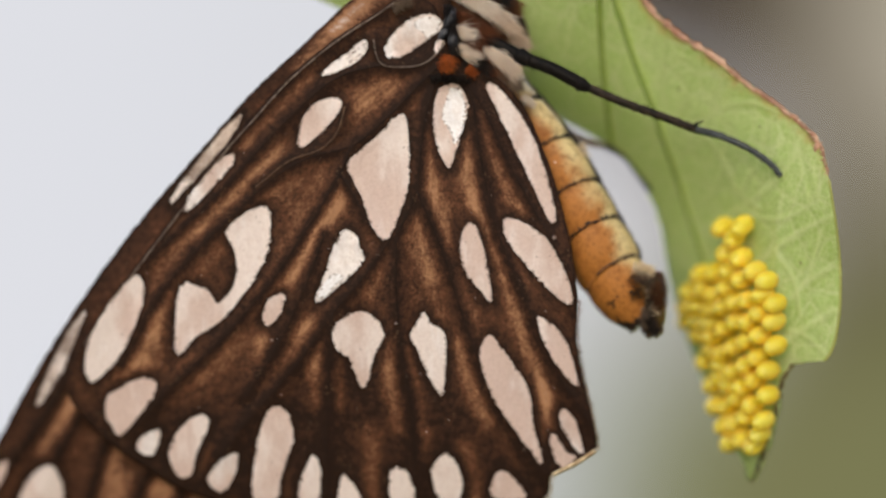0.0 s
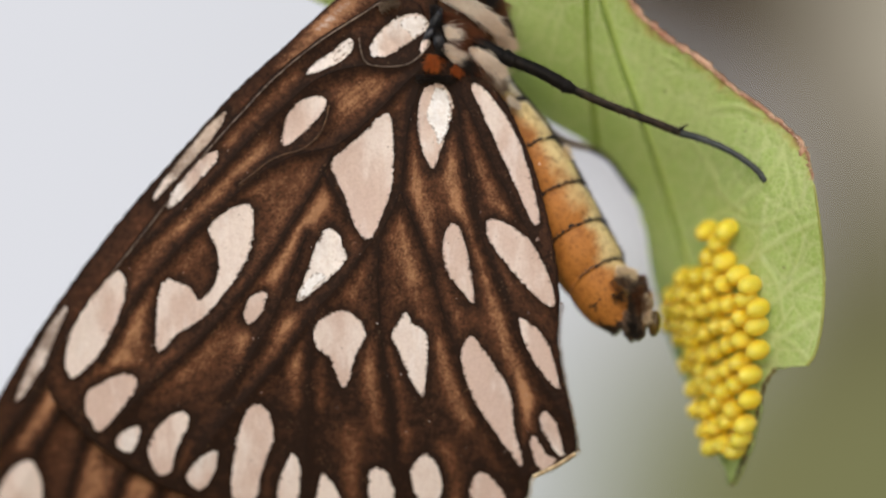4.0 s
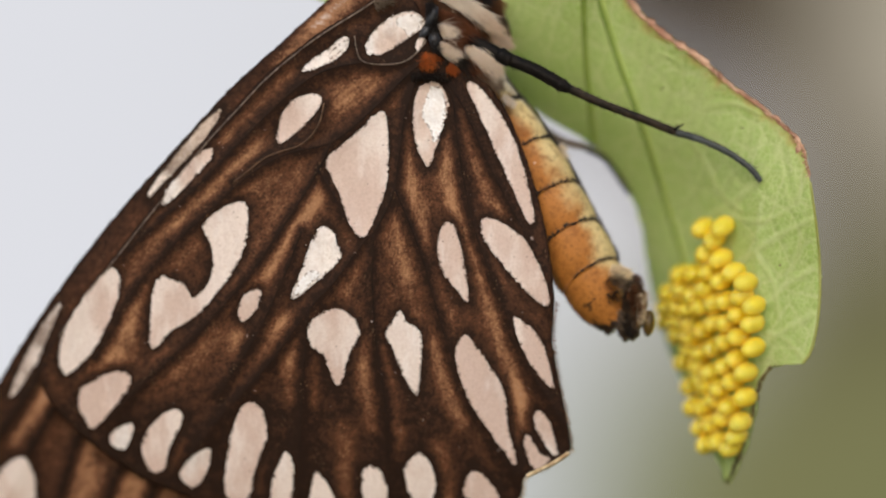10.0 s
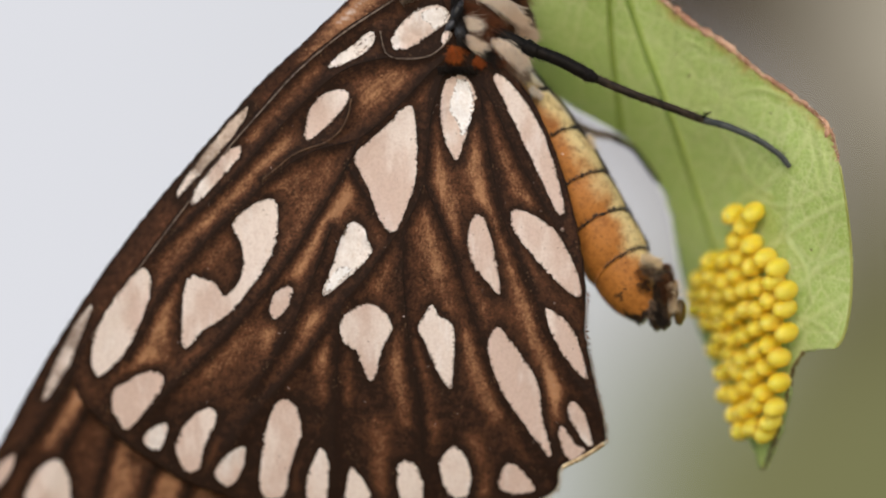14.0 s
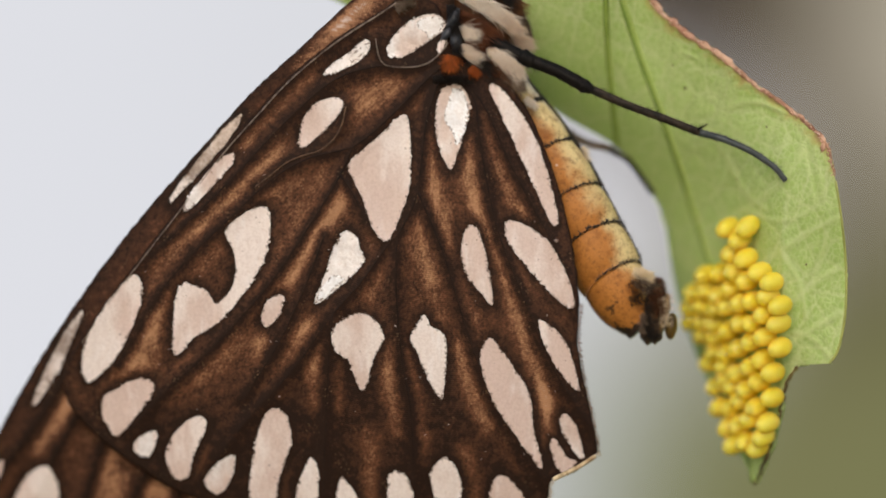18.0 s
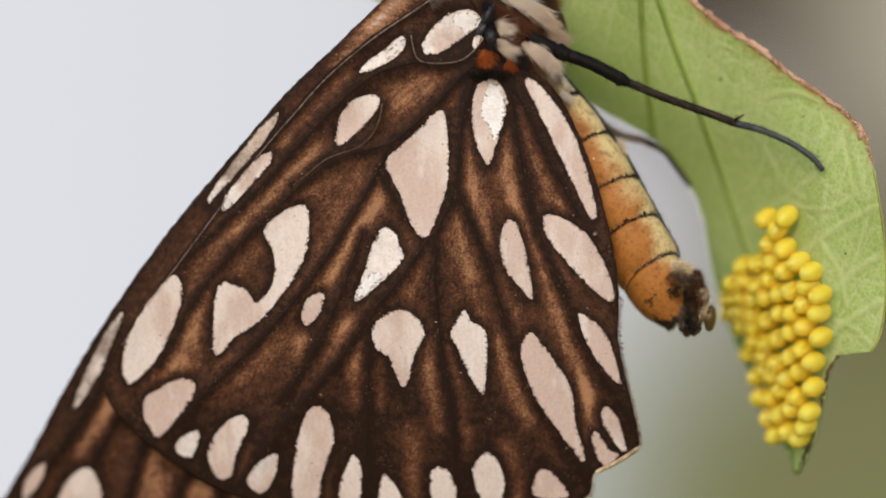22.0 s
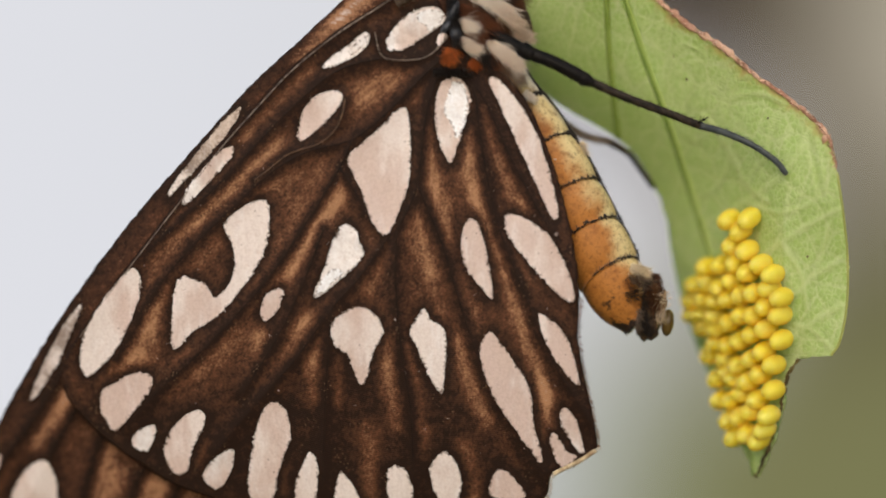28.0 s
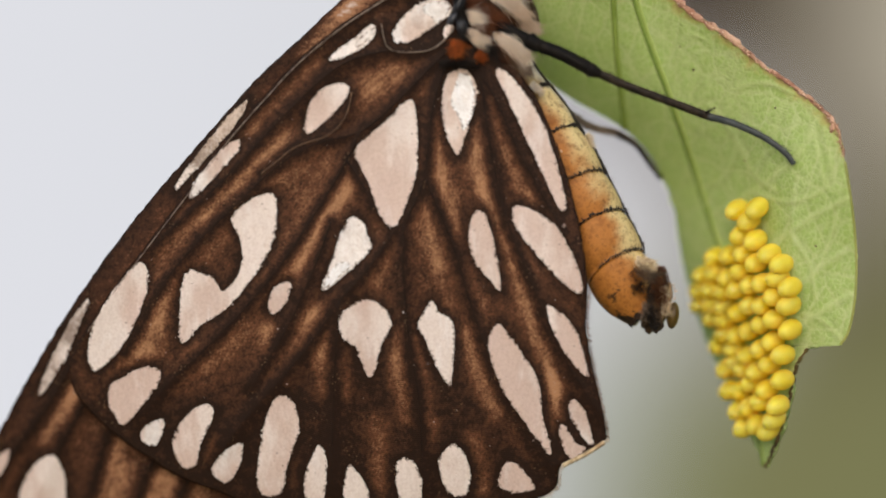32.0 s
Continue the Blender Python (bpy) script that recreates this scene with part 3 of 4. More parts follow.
    part("thin_margin", tube([on_leaf(u, v, 0.0) for u, v in path], [0.06 * MM] * len(path), 6), RIB_DARK, leaf)
    path = [(u, v) for v, u in TORN_EDGE]
    part("torn_margin", tube([on_leaf(u + rng.uniform(-3, 1), v, rng.uniform(-0.05, 0.1)) for u, v in path],
                             [(0.04 + 0.08 * rng.random()) * MM for u, v in path], 7), EDGE_DARK, leaf, "dark torn margin")
    for u, v, r in ((1228, 158, 2.6), (1372, 226, 1.8), (1318, 318, 1.8), (1442, 470, 2.0), (1205, 118, 1.5)):
        part("dirt_speck", lump(on_leaf(u, v, 0.02), (r, r, r), 0, u * 0.1, 0.2, 10), EDGE_DARK, leaf, "tiny dark speck of dirt")
    part("dry_blister", lump(on_leaf(1472, 262, 0.0), (5, 4, 9), 12, 3.0, 0.25, 18), EDGE, leaf, "dry brown blister on the margin")
    path = spline([(800, -690), (770, -800), (720, -960)], 12)
    part("petiole", tube([on_leaf(u, max(v, -700), 0.0) + Vector((0, 0, -min(v + 700, 0) * UNIT)) for u, v in path], [0.55 * MM] * len(path), 10), RIB, leaf)
    return leaf


build_leaf()


# ---------------------------------------------------------------- the eggs
EGG_LONG, EGG_WIDE = 1.56, 1.03      # mm


def egg_mesh():
    verts, faces, n, m = [], [], 28, 14
    for i in range(1, m):
        a = math.pi * i / m
        z = 0.5 - 0.5 * math.cos(a)
        r = math.sin(a) ** 0.92 * (1.0 - 0.22 * (z - 0.42))
        for k in range(n):
            rib = 1.0 + 0.07 * math.cos(math.pi * k) * max(0.0, z - 0.55)
            w = 2 * math.pi * k / n
            verts.append((0.5 * EGG_WIDE * MM * r * rib * math.cos(w), 0.5 * EGG_WIDE * MM * r * rib * math.sin(w), EGG_LONG * MM * z))
    for i in range(m - 2):
        for k in range(n):
            faces.append((i * n + k, i * n + (k + 1) % n, (i + 1) * n + (k + 1) % n, (i + 1) * n + k))
    verts += [(0, 0, 0), (0, 0, 0.99 * EGG_LONG * MM)]
    for k in range(n):
        faces.append((k, len(verts) - 2, (k + 1) % n))
        faces.append(((m - 2) * n + k, (m - 2) * n + (k + 1) % n, len(verts) - 1))
    mesh = mesh_of("egg", verts, faces)
    mesh.shade_smooth()
    mesh.materials.append(EGG)
    return mesh


def build_eggs():
    rng = random.Random(11)
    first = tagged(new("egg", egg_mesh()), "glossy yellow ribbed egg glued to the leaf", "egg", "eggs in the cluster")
    made = 0

    def lay(*centres, sink=0.20):
        """Eggs stand on their ends, slanting off the blade with their tips towards the leaf's inner margin; sink is how far they hang down."""
        nonlocal made
        for u, v in centres:
            way = Vector((-0.66 + rng.uniform(-0.07, 0.07), -0.72 + rng.uniform(-0.07, 0.07), -sink + rng.uniform(-0.07, 0.07))).normalized()
            half = 0.5 * EGG_LONG * MM / UNIT
            base = on_leaf(u - way.x * half, v + way.z * half, 0.0)
            turn = way.to_track_quat("Z", "Y").to_matrix().to_4x4() @ Matrix.Rotation(rng.uniform(0, 6.28), 4, "Z")
            m = Matrix.Translation(base + Vector((0, 0, HEIGHT))) @ turn
            if made:
                copy_thing(first, m)
            else:
                first.matrix_basis = m
            made += 1

    lay((1301, 406), (1336, 404), (1322, 425), sink=0.42)
    lay((1309, 450), (1333, 460), sink=0.34)
    lay((1262, 489), (1289, 485), (1314, 483), (1357, 484), (1378, 502), (1335, 499), sink=0.22)
    lay((1308, 513), (1286, 524), (1264, 516), (1243, 520), (1372, 527), (1393, 543), (1345, 535), (1325, 538))
    lay((1302, 545), (1280, 548), (1258, 545), (1237, 545), (1366, 558), (1391, 574), (1346, 574), (1325, 573), (1304, 586))
    lay((1278, 574), (1257, 570), (1238, 570), (1281, 598), (1259, 594), (1366, 598), (1343, 606), (1322, 618), (1301, 626), (1280, 622))
    lay((1393, 617), (1363, 637), (1343, 650), (1320, 662), (1297, 650), (1270, 643))
    lay((1380, 661), (1357, 677), (1336, 690), (1312, 684), (1283, 684), (1300, 672))
    lay((1379, 705), (1352, 722), (1326, 710), (1308, 722), (1288, 722))
    lay((1371, 750), (1342, 742), (1322, 752), (1303, 757), sink=0.28)
    lay((1364, 774), (1354, 793), (1334, 783), (1313, 787), sink=0.34)


build_eggs()


# ---------------------------------------------------------------- the butterfly
butterfly = tagged(new("butterfly"), "brown and cream spotted butterfly laying eggs, clinging to the leaf", "butterfly")
butterfly.location = (0, 0, HEIGHT)


def hind_depth(p):
    u, v = p[:, 0], p[:, 1]
    bend = 2.8 * (np.clip(700 - u, 0, None) / 700) ** 2 + 1.4 * (np.clip(v - 430, 0, None) / 440) ** 2
    return 0.15 + bend + 0.05 * np.sin(u / 63.0 + 1.3) * np.sin(v / 71.0)


def fore_depth(p):
    u, v = p[:, 0], p[:, 1]
    return hind_depth(p) + 0.42 + 0.5 * (np.clip(v - 600, 0, None) / 600)


HIND_EDGE = [(806, 70), (790, 14), (735, -8), (690, 22), (610, 72), (530, 136), (470, 200), (405, 272), (345, 352), (274, 446), (202, 540), (152, 616), (128, 680),
             (150, 735), (205, 790), (260, 828), (318, 866), (390, 894), (440, 918), (500, 930), (560, 948), (620, 942), (690, 950), (750, 936), (820, 918), (880, 914),
             (950, 908), (985, 886), (992, 852), (1030, 832), (1068, 808), (1073, 790), (1060, 725), (1046, 660), (1038, 600), (1041, 545), (1034, 470), (1021, 400),
             (1000, 320), (974, 250), (946, 192), (906, 144), (850, 118)]
HIND_VEINS = [
    [(716, 8), (690, 26), (610, 78), (532, 142), (472, 206), (408, 278), (349, 356), (279, 447), (208, 541), (160, 612)],
    [(808, 78), (796, 95), (770, 116), (735, 122), (697, 118), (685, 100), (680, 72)],
    [(697, 118), (640, 130), (590, 156), (530, 210), (470, 272), (410, 336), (330, 412), (255, 478), (200, 530), (160, 590)],
    [(800, 118), (765, 150), (700, 215), (640, 262), (565, 282), (500, 318), (430, 382), (350, 460), (282, 545), (225, 650)],
    [(640, 262), (618, 312), (570, 392), (505, 490), (440, 568), (370, 640), (300, 705), (250, 760)],
    [(618, 312), (640, 345), (668, 398), (700, 440)],
    [(800, 122), (772, 210), (760, 300), (752, 352), (724, 412), (700, 440), (650, 508), (604, 560), (540, 650), (455, 745), (400, 815)],
    [(604, 560), (597, 660), (592, 760), (588, 880)],
    [(718, 425), (717, 520), (728, 640), (744, 740), (750, 880)],
    [(756, 345), (800, 450), (838, 575), (880, 690), (930, 775), (975, 850)],
    [(812, 128), (852, 172), (862, 230), (876, 320), (900, 420), (945, 535), (988, 640), (1030, 712), (1062, 760)],
    [(820, 124), (872, 190), (915, 285), (962, 375), (1008, 460), (1036, 545)],
    [(590, 420), (560, 500), (512, 605), (450, 705)],
    [(627, 192), (621, 222), (607, 248), (582, 269), (550, 279), (522, 291), (492, 315), (468, 333)],
]
FORE_EDGE = [(820, 20), (790, -40), (690, -34), (640, 1), (594, 43), (547, 87), (499, 130), (449, 179), (400, 234), (349, 291), (300, 347), (250, 406), (200, 471), (150, 541), (100, 617),
             (50, 700), (0, 792), (-80, 925), (-180, 1080), (-250, 1230), (-200, 1290), (-60, 1230), (120, 1130), (300, 1060), (460, 1010), (600, 960), (700, 700), (800, 300)]
FORE_VEINS = [
    [(150, 640), (90, 740), (0, 870), (-120, 1080)],
    [(330, 560), (210, 660), (130, 780), (70, 900), (0, 1060)],
    [(330, 640), (210, 770), (170, 880), (120, 1040)],
    [(400, 700), (290, 820), (250, 900), (220, 1050)],
    [(400, 760), (345, 850), (320, 920), (300, 1040)],
]


def wing(name, edge, veins, shape, material, spots, streaks, step, label):
    outline = spline(edge, 7, closed=True)
    rng = random.Random(len(edge))
    outline = outline + np.array([(rng.uniform(-0.9, 0.9), rng.uniform(-0.9, 0.9)) for _ in outline])
    lines = [spline(v, 10) for v in veins]
    marks = [spline(s, 5, closed=True) for s, _ in spots]

    def raised(p):
        d = shape(p)
        near = np.full(len(p), 1e9)
        for line in lines:
            near = np.minimum(near, distance(p, line))
        return d - 0.05 * np.exp(-(near / 7) ** 2) + 0.07 * np.clip(near / 26, 0, 1) ** 2

    flat, verts, faces = sheet(outline, step, raised)
    mesh = mesh_of(name, verts, faces)
    near = np.full(len(flat), 1e9)
    for line in lines:
        near = np.minimum(near, distance(flat, line) - 5)
    for mark in marks:
        near = np.minimum(near, (distance(flat, np.vstack([mark, mark[:1]])) - 4) * 0.95)
    near = np.minimum(near, distance(flat, np.vstack([outline, outline[:1]])) * 0.9)
    pale = np.clip(near / 26, 0, 1) ** 0.8
    # tawny streaks between the veins; the outer third of the wing is dusted dark
    out = np.clip((flat[:, 1] - 560 - 0.25 * np.abs(flat[:, 0] - 640)) / 150, 0, 1) if name == "hindwing" else 0.0
    pale = 0.31 * pale * (1 - 0.62 * out)
    root = np.clip((np.hypot(flat[:, 0] - 795, flat[:, 1] - 95) - 45) / 70, 0, 1)
    near = np.clip(near / 18, 0.0, 1.0) * root
    for path, width, strength in streaks:
        pale = pale + 0.86 * strength * near * np.exp(-(distance(flat, spline(path, 12)) / (1.7 * width)) ** 2)
    pale = pale - 0.06 * out - 0.10 * (1 - root)
    layer = mesh.attributes.new("pale", "FLOAT", "POINT")
    layer.data.foreach_set("value", pale.astype(np.float32))
    ob = link_part(name, mesh, material, butterfly, label)
    thick = ob.modifiers.new("thickness", "SOLIDIFY")
    thick.thickness, thick.offset = 0.05 * MM, 0.0
    for i, line in enumerate(lines):
        keep = line[inside(line, outline)]
        if len(keep) < 3:
            continue
        d = raised(keep)
        silver = name == "hindwing" and i in (0, 1, len(lines) - 1)
        path = [at(u, v, t + (-0.03 if silver else 0.02)) for (u, v), t in zip(keep, d)]
        radius = [(0.070 - 0.025 * k / len(path)) * MM * (0.5 if silver else 1.0) for k in range(len(path))]
        part("vein", tube(path, radius, 6), (VEIN_TAN if i > 1 else VEIN_PALE) if silver else VEIN, ob)
    for mark, (points, paint) in zip(marks, spots):
        ring = spline(points, 2.4, closed=True)
        tangent = np.roll(ring, -1, 0) - np.roll(ring, 1, 0)
        normal = np.stack([tangent[:, 1], -tangent[:, 0]], 1) / np.maximum(np.linalg.norm(tangent, axis=1), 1e-6)[:, None]
        wear = np.array([0.20 + 1.0 * max(0.0, 0.45 + noise.noise(Vector((u * 0.022, v * 0.022, 17)))) for u, v in ring])
        jag = np.array([rng.gauss(0, 0.9) + (rng.uniform(0.5, 2.8) if rng.random() < 0.30 else 0) for _ in ring])
        ring = ring + normal * (wear * jag + np.array([1.6 * noise.noise(Vector((u * 0.06, v * 0.06, 4))) for u, v in ring]))[:, None]
        crease = 0.10 if paint in (SPOT_WHITE, SPOT_GLINT) else 0.035
        proud = 0.075 if paint is SPOT_GLINT else 0.05
        f, vs, fs = sheet(ring, 5.0, lambda p: raised(p) - proud - crease * np.array([max(0.0, noise.noise(Vector((u * 0.045, v * 0.018, 31)))) + 0.4 * noise.noise(Vector((u * 0.11, v * 0.07, 9))) for u, v in p]))
        rim = len(ring)
        order = list(range(rim))
        base = len(vs)
        vs = vs + [p.copy() for p in vs[:rim]] + [at(u, v, d + 0.0) for (u, v), d in zip(f[:rim], raised(f[:rim]))]
        fs = [tuple(q) for q in fs] + [(base + k, base + (k + 1) % rim, base + rim + (k + 1) % rim, base + rim + k) for k in order]
        cut = mesh_of("spot", vs, fs)
        rise = np.clip(distance(f, np.vstack([ring, ring[:1]])) / 7.0, 0, 1)
        cut.attributes.new("rim", "FLOAT", "POINT").data.foreach_set("value", np.concatenate([rise, np.zeros(2 * rim)]).astype(np.float32))
        link_part("spot", cut, paint, ob, "white wrinkled patch painted as a glint on the spot" if paint is SPOT_GLINT else "")
    return ob


HIND_SPOTS = [
    ([(789, 92), (791, 80), (799, 71), (804, 77), (799, 87), (793, 97)], SPOT_WHITE),
    ([(702, 100), (702, 82), (722, 55), (755, 32), (785, 28), (802, 40), (800, 55), (770, 78), (735, 100), (712, 104)], SPOT_WHITE),
    ([(588, 136), (600, 118), (630, 98), (655, 76), (668, 74), (668, 92), (655, 108), (625, 125)], SPOT_WHITE),
    ([(545, 262), (548, 225), (560, 200), (585, 180), (612, 176), (623, 188), (608, 215), (580, 242), (556, 262)], SPOT),
    ([(737, 212), (742, 260), (740, 330), (724, 385), (700, 428), (675, 405), (655, 350), (632, 298), (655, 270), (690, 240), (720, 210)], SPOT),
    ([(800, 160), (825, 152), (845, 175), (845, 205), (835, 240), (818, 296), (808, 298), (795, 270), (786, 225), (790, 180)], SPOT_WHITE),
    ([(880, 158), (892, 152), (925, 185), (960, 240), (985, 310), (1003, 385), (998, 402), (985, 385), (950, 310), (918, 240), (895, 190)], SPOT),
    ([(414, 415), (440, 385), (485, 368), (494, 400), (488, 450), (470, 490), (430, 545), (395, 580), (360, 600), (327, 632), (322, 590), (326, 530),
      (340, 505), (360, 508), (385, 520), (398, 540), (420, 520), (432, 490), (430, 450)], SPOT),
    ([(625, 412), (645, 420), (655, 445), (658, 465), (640, 490), (605, 520), (578, 540), (574, 530), (590, 490), (605, 445)], SPOT_WHITE),
    ([(512, 524), (519, 532), (510, 560), (490, 582), (479, 572), (482, 548), (495, 530)], SPOT),
    ([(250, 490), (262, 495), (267, 515), (262, 550), (240, 605), (215, 645), (180, 678), (165, 672), (161, 640), (170, 600), (195, 555), (225, 515)], SPOT),
    ([(430, 275), (425, 295), (395, 330), (355, 370), (340, 376), (350, 350), (385, 305), (415, 278)], SPOT_WHITE),
    ([(845, 402), (860, 408), (872, 440), (880, 475), (888, 530), (884, 542), (865, 520), (842, 490), (832, 455), (834, 425)], SPOT),
    ([(908, 400), (920, 392), (955, 405), (990, 435), (1015, 480), (1032, 530), (1030, 548), (1010, 540), (975, 505), (940, 465), (915, 430)], SPOT),
    ([(655, 558), (680, 570), (694, 592), (692, 612), (680, 632), (673, 650), (668, 676), (660, 692), (652, 690), (643, 668), (634, 643), (620, 633), (607, 618), (604, 592), (620, 570)], SPOT),
    ([(766, 560), (780, 580), (800, 592), (806, 610), (804, 660), (800, 705), (790, 702), (772, 670), (755, 630), (742, 602), (750, 585)], SPOT),
    ([(880, 602), (895, 612), (930, 660), (955, 705), (960, 760), (976, 825), (968, 826), (945, 795), (905, 740), (875, 680), (866, 630)], SPOT),
    ([(968, 570), (990, 580), (1015, 605), (1030, 640), (1042, 690), (1035, 692), (1010, 665), (985, 625)], SPOT),
    ([(1008, 740), (1020, 735), (1035, 755), (1045, 790), (1050, 812), (1040, 812), (1025, 790), (1010, 765)], SPOT_WHITE),
    ([(995, 778), (1010, 795), (1020, 812), (1037, 820), (1015, 840), (1000, 825), (990, 795)], SPOT_WHITE),
    ([(285, 678), (286, 700), (265, 730), (240, 760), (222, 775), (208, 760), (196, 735), (200, 705), (225, 690), (255, 675)], SPOT),
    ([(292, 765), (293, 785), (280, 810), (262, 808), (252, 795), (265, 775)], SPOT_WHITE),
    ([(360, 740), (380, 745), (378, 770), (362, 800), (350, 845), (335, 852), (318, 840), (310, 812), (325, 770)], SPOT),
    ([(425, 808), (433, 815), (428, 845), (408, 875), (390, 872), (377, 855), (395, 828)], SPOT_WHITE),
    ([(500, 725), (520, 735), (532, 770), (528, 800), (510, 850), (500, 895), (470, 900), (457, 870), (468, 790), (480, 745)], SPOT),
    ([(562, 815), (578, 830), (580, 860), (572, 915), (550, 920), (540, 880)], SPOT),
    ([(620, 848), (640, 870), (655, 900), (645, 925), (618, 920), (610, 890)], SPOT),
    ([(720, 838), (738, 850), (748, 880), (742, 915), (715, 920), (702, 880), (705, 845)], SPOT),
    ([(800, 813), (820, 825), (832, 860), (826, 900), (802, 900), (785, 880), (778, 840)], SPOT),
    ([(895, 845), (915, 848), (935, 870), (945, 892), (905, 897), (882, 880)], SPOT_WHITE),
    # white patches laid over four spots as their painted glints
    ([(822, 158), (836, 166), (843, 190), (840, 225), (833, 248), (822, 258), (816, 238), (806, 222), (801, 208), (808, 185), (815, 166)], SPOT_GLINT),
    ([(758, 38), (784, 31), (799, 42), (796, 56), (776, 70), (768, 60), (754, 50)], SPOT_GLINT),
    ([(604, 492), (624, 498), (605, 516), (580, 536), (578, 528), (590, 506)], SPOT_GLINT),
    ([(634, 104), (656, 84), (665, 80), (664, 92), (650, 106), (636, 112)], SPOT_GLINT),
]
FORE_SPOTS = [
    ([(441, 205), (436, 226), (416, 256), (385, 292), (350, 329), (318, 362), (324, 340), (366, 286), (405, 238)], SPOT_DUSTY),
    ([(162, 556), (150, 590), (125, 648), (95, 700), (75, 722), (76, 706), (102, 645), (138, 580)], SPOT_DUSTY),
    ([(95, 828), (115, 850), (121, 900), (105, 960), (55, 970), (38, 905), (60, 850)], SPOT),
    ([(18, 818), (21, 832), (6, 862), (-16, 882), (-12, 845)], SPOT),
]


HIND_STREAKS = [
    ([(505, 286), (430, 338), (355, 398), (318, 430)], 17, 0.85), ([(612, 342), (575, 410), (520, 490), (490, 525)], 17, 0.98), ([(742, 138), (700, 160), (640, 195), (605, 222)], 14, 0.54),
    ([(775, 132), (755, 160), (742, 190)], 8, 0.5), ([(300, 524), (275, 580), (240, 645)], 19, 0.78), ([(782, 240), (774, 290), (786, 360), (806, 440)], 9, 0.85),
    ([(848, 260), (850, 330), (866, 390), (884, 460)], 8, 0.78), ([(868, 210), (905, 300), (945, 380)], 9, 0.58), ([(738, 410), (730, 450), (724, 480)], 6, 0.40),
    ([(755, 395), (765, 440), (782, 490)], 8, 0.48), ([(822, 500), (836, 545), (850, 592)], 9, 0.52), ([(828, 615), (846, 685), (878, 762)], 9, 0.62),
    ([(697, 610), (703, 680), (724, 764)], 9, 0.62), ([(736, 630), (748, 700), (758, 774)], 8, 0.56), ([(605, 640), (612, 720)], 8, 0.42), ([(568, 575), (572, 640), (576, 715)], 9, 0.62),
    ([(548, 585), (532, 640), (505, 690)], 10, 0.52), ([(480, 595), (474, 640), (462, 680)], 10, 0.44), ([(430, 600), (398, 640), (372, 670)], 11, 0.44), ([(350, 640), (332, 680), (318, 700)], 10, 0.44),
    ([(900, 470), (934, 575), (960, 650), (984, 717)], 8, 0.60), ([(925, 420), (940, 470), (950, 520)], 7, 0.38), ([(968, 690), (982, 735), (990, 790)], 11, 0.74),
    ([(668, 775), (672, 830), (668, 890)], 11, 0.50), ([(838, 805), (850, 850), (858, 890)], 11, 0.54), ([(765, 770), (762, 830)], 8, 0.24), ([(522, 815), (516, 880)], 8, 0.32),
    ([(374, 795), (368, 845)], 7, 0.45), ([(560, 135), (520, 175), (450, 250)], 8, 0.45), ([(470, 205), (455, 250), (430, 268)], 6, 0.45), ([(570, 300), (520, 330), (490, 345)], 14, 0.22),
    ([(400, 440), (370, 456), (345, 474)], 12, 0.28), ([(592, 380), (580, 410), (560, 450)], 9, 0.25), ([(690, 480), (670, 510), (650, 540)], 9, 0.16), ([(668, 430), (672, 470), (660, 520)], 10, 0.20),
    ([(785, 500), (792, 540), (800, 570)], 10, 0.24), ([(905, 790), (925, 830)], 9, 0.22), ([(500, 395), (498, 420)], 5, 0.45),
]
FORE_STREAKS = [
    ([(650, 12), (600, 58), (545, 108)], 12, 0.75), ([(690, -30), (640, 8), (604, 40)], 13, 1.45), ([(160, 665), (130, 720), (90, 790)], 12, 0.65),
    ([(205, 780), (200, 850), (190, 930)], 18, 0.75), ([(300, 860), (275, 900), (260, 980)], 24, 0.85), ([(150, 690), (140, 740), (130, 790)], 11, 0.6),
    ([(30, 830), (0, 880), (-40, 940)], 10, 0.6), ([(350, 880), (340, 940), (330, 1000)], 18, 0.6), ([(170, 560), (130, 620), (80, 690)], 8, 0.5),
]


def hind_group():
    return wing("hindwing", HIND_EDGE, HIND_VEINS, hind_depth, HIND, HIND_SPOTS, HIND_STREAKS, 5.5, "dark brown hindwing with cream spots and black veins")


def fore_group():
    return wing("forewing", FORE_EDGE, FORE_VEINS, fore_depth, FORE, FORE_SPOTS, FORE_STREAKS, 6.5, "brown forewing mostly covered by the hindwing")


fore_group()
hind = hind_group()


def fringe(edge, first, length, shape):
    """Short hairs along a stretch of the wing's margin."""
    rng = random.Random(21)
    line = spline(edge, 2.2, closed=True)
    mid = line.mean(0)
    roots, tips = [], []
    for u, v in line:
        if not first(u, v):
            continue
        d = float(shape(np.array([(u, v)]))[0])
        out = (np.array((u, v)) - mid)
        out = out / np.linalg.norm(out)
        roots.append(at(u, v, d))
        tips.append(at(u + out[0] * length * rng.uniform(0.6, 1.2) + rng.uniform(-2, 2), v + out[1] * length * rng.uniform(0.6, 1.2) + rng.uniform(-2, 2), d + 0.02))
    return strands(roots, tips, 0.025 * MM)


link_part("fringe", fringe(HIND_EDGE, lambda u, v: u > 560 and v > 800, 9, hind_depth), FRINGE, hind, "pale hairs along the wing's margin")
link_part("fringe", fringe(HIND_EDGE, lambda u, v: u > 1000 and 540 < v < 800, 8, hind_depth), FUR_BROWN, hind)


edge_line = spline([(1069, 808), (1040, 827), (996, 849)], 4)
part("pale_margin", tube([at(u, v + 1.5, 0.45) for u, v in edge_line], [0.11 * MM] * len(edge_line), 8), CREAM_LIGHT, hind, "cream hem at the wing's corner")
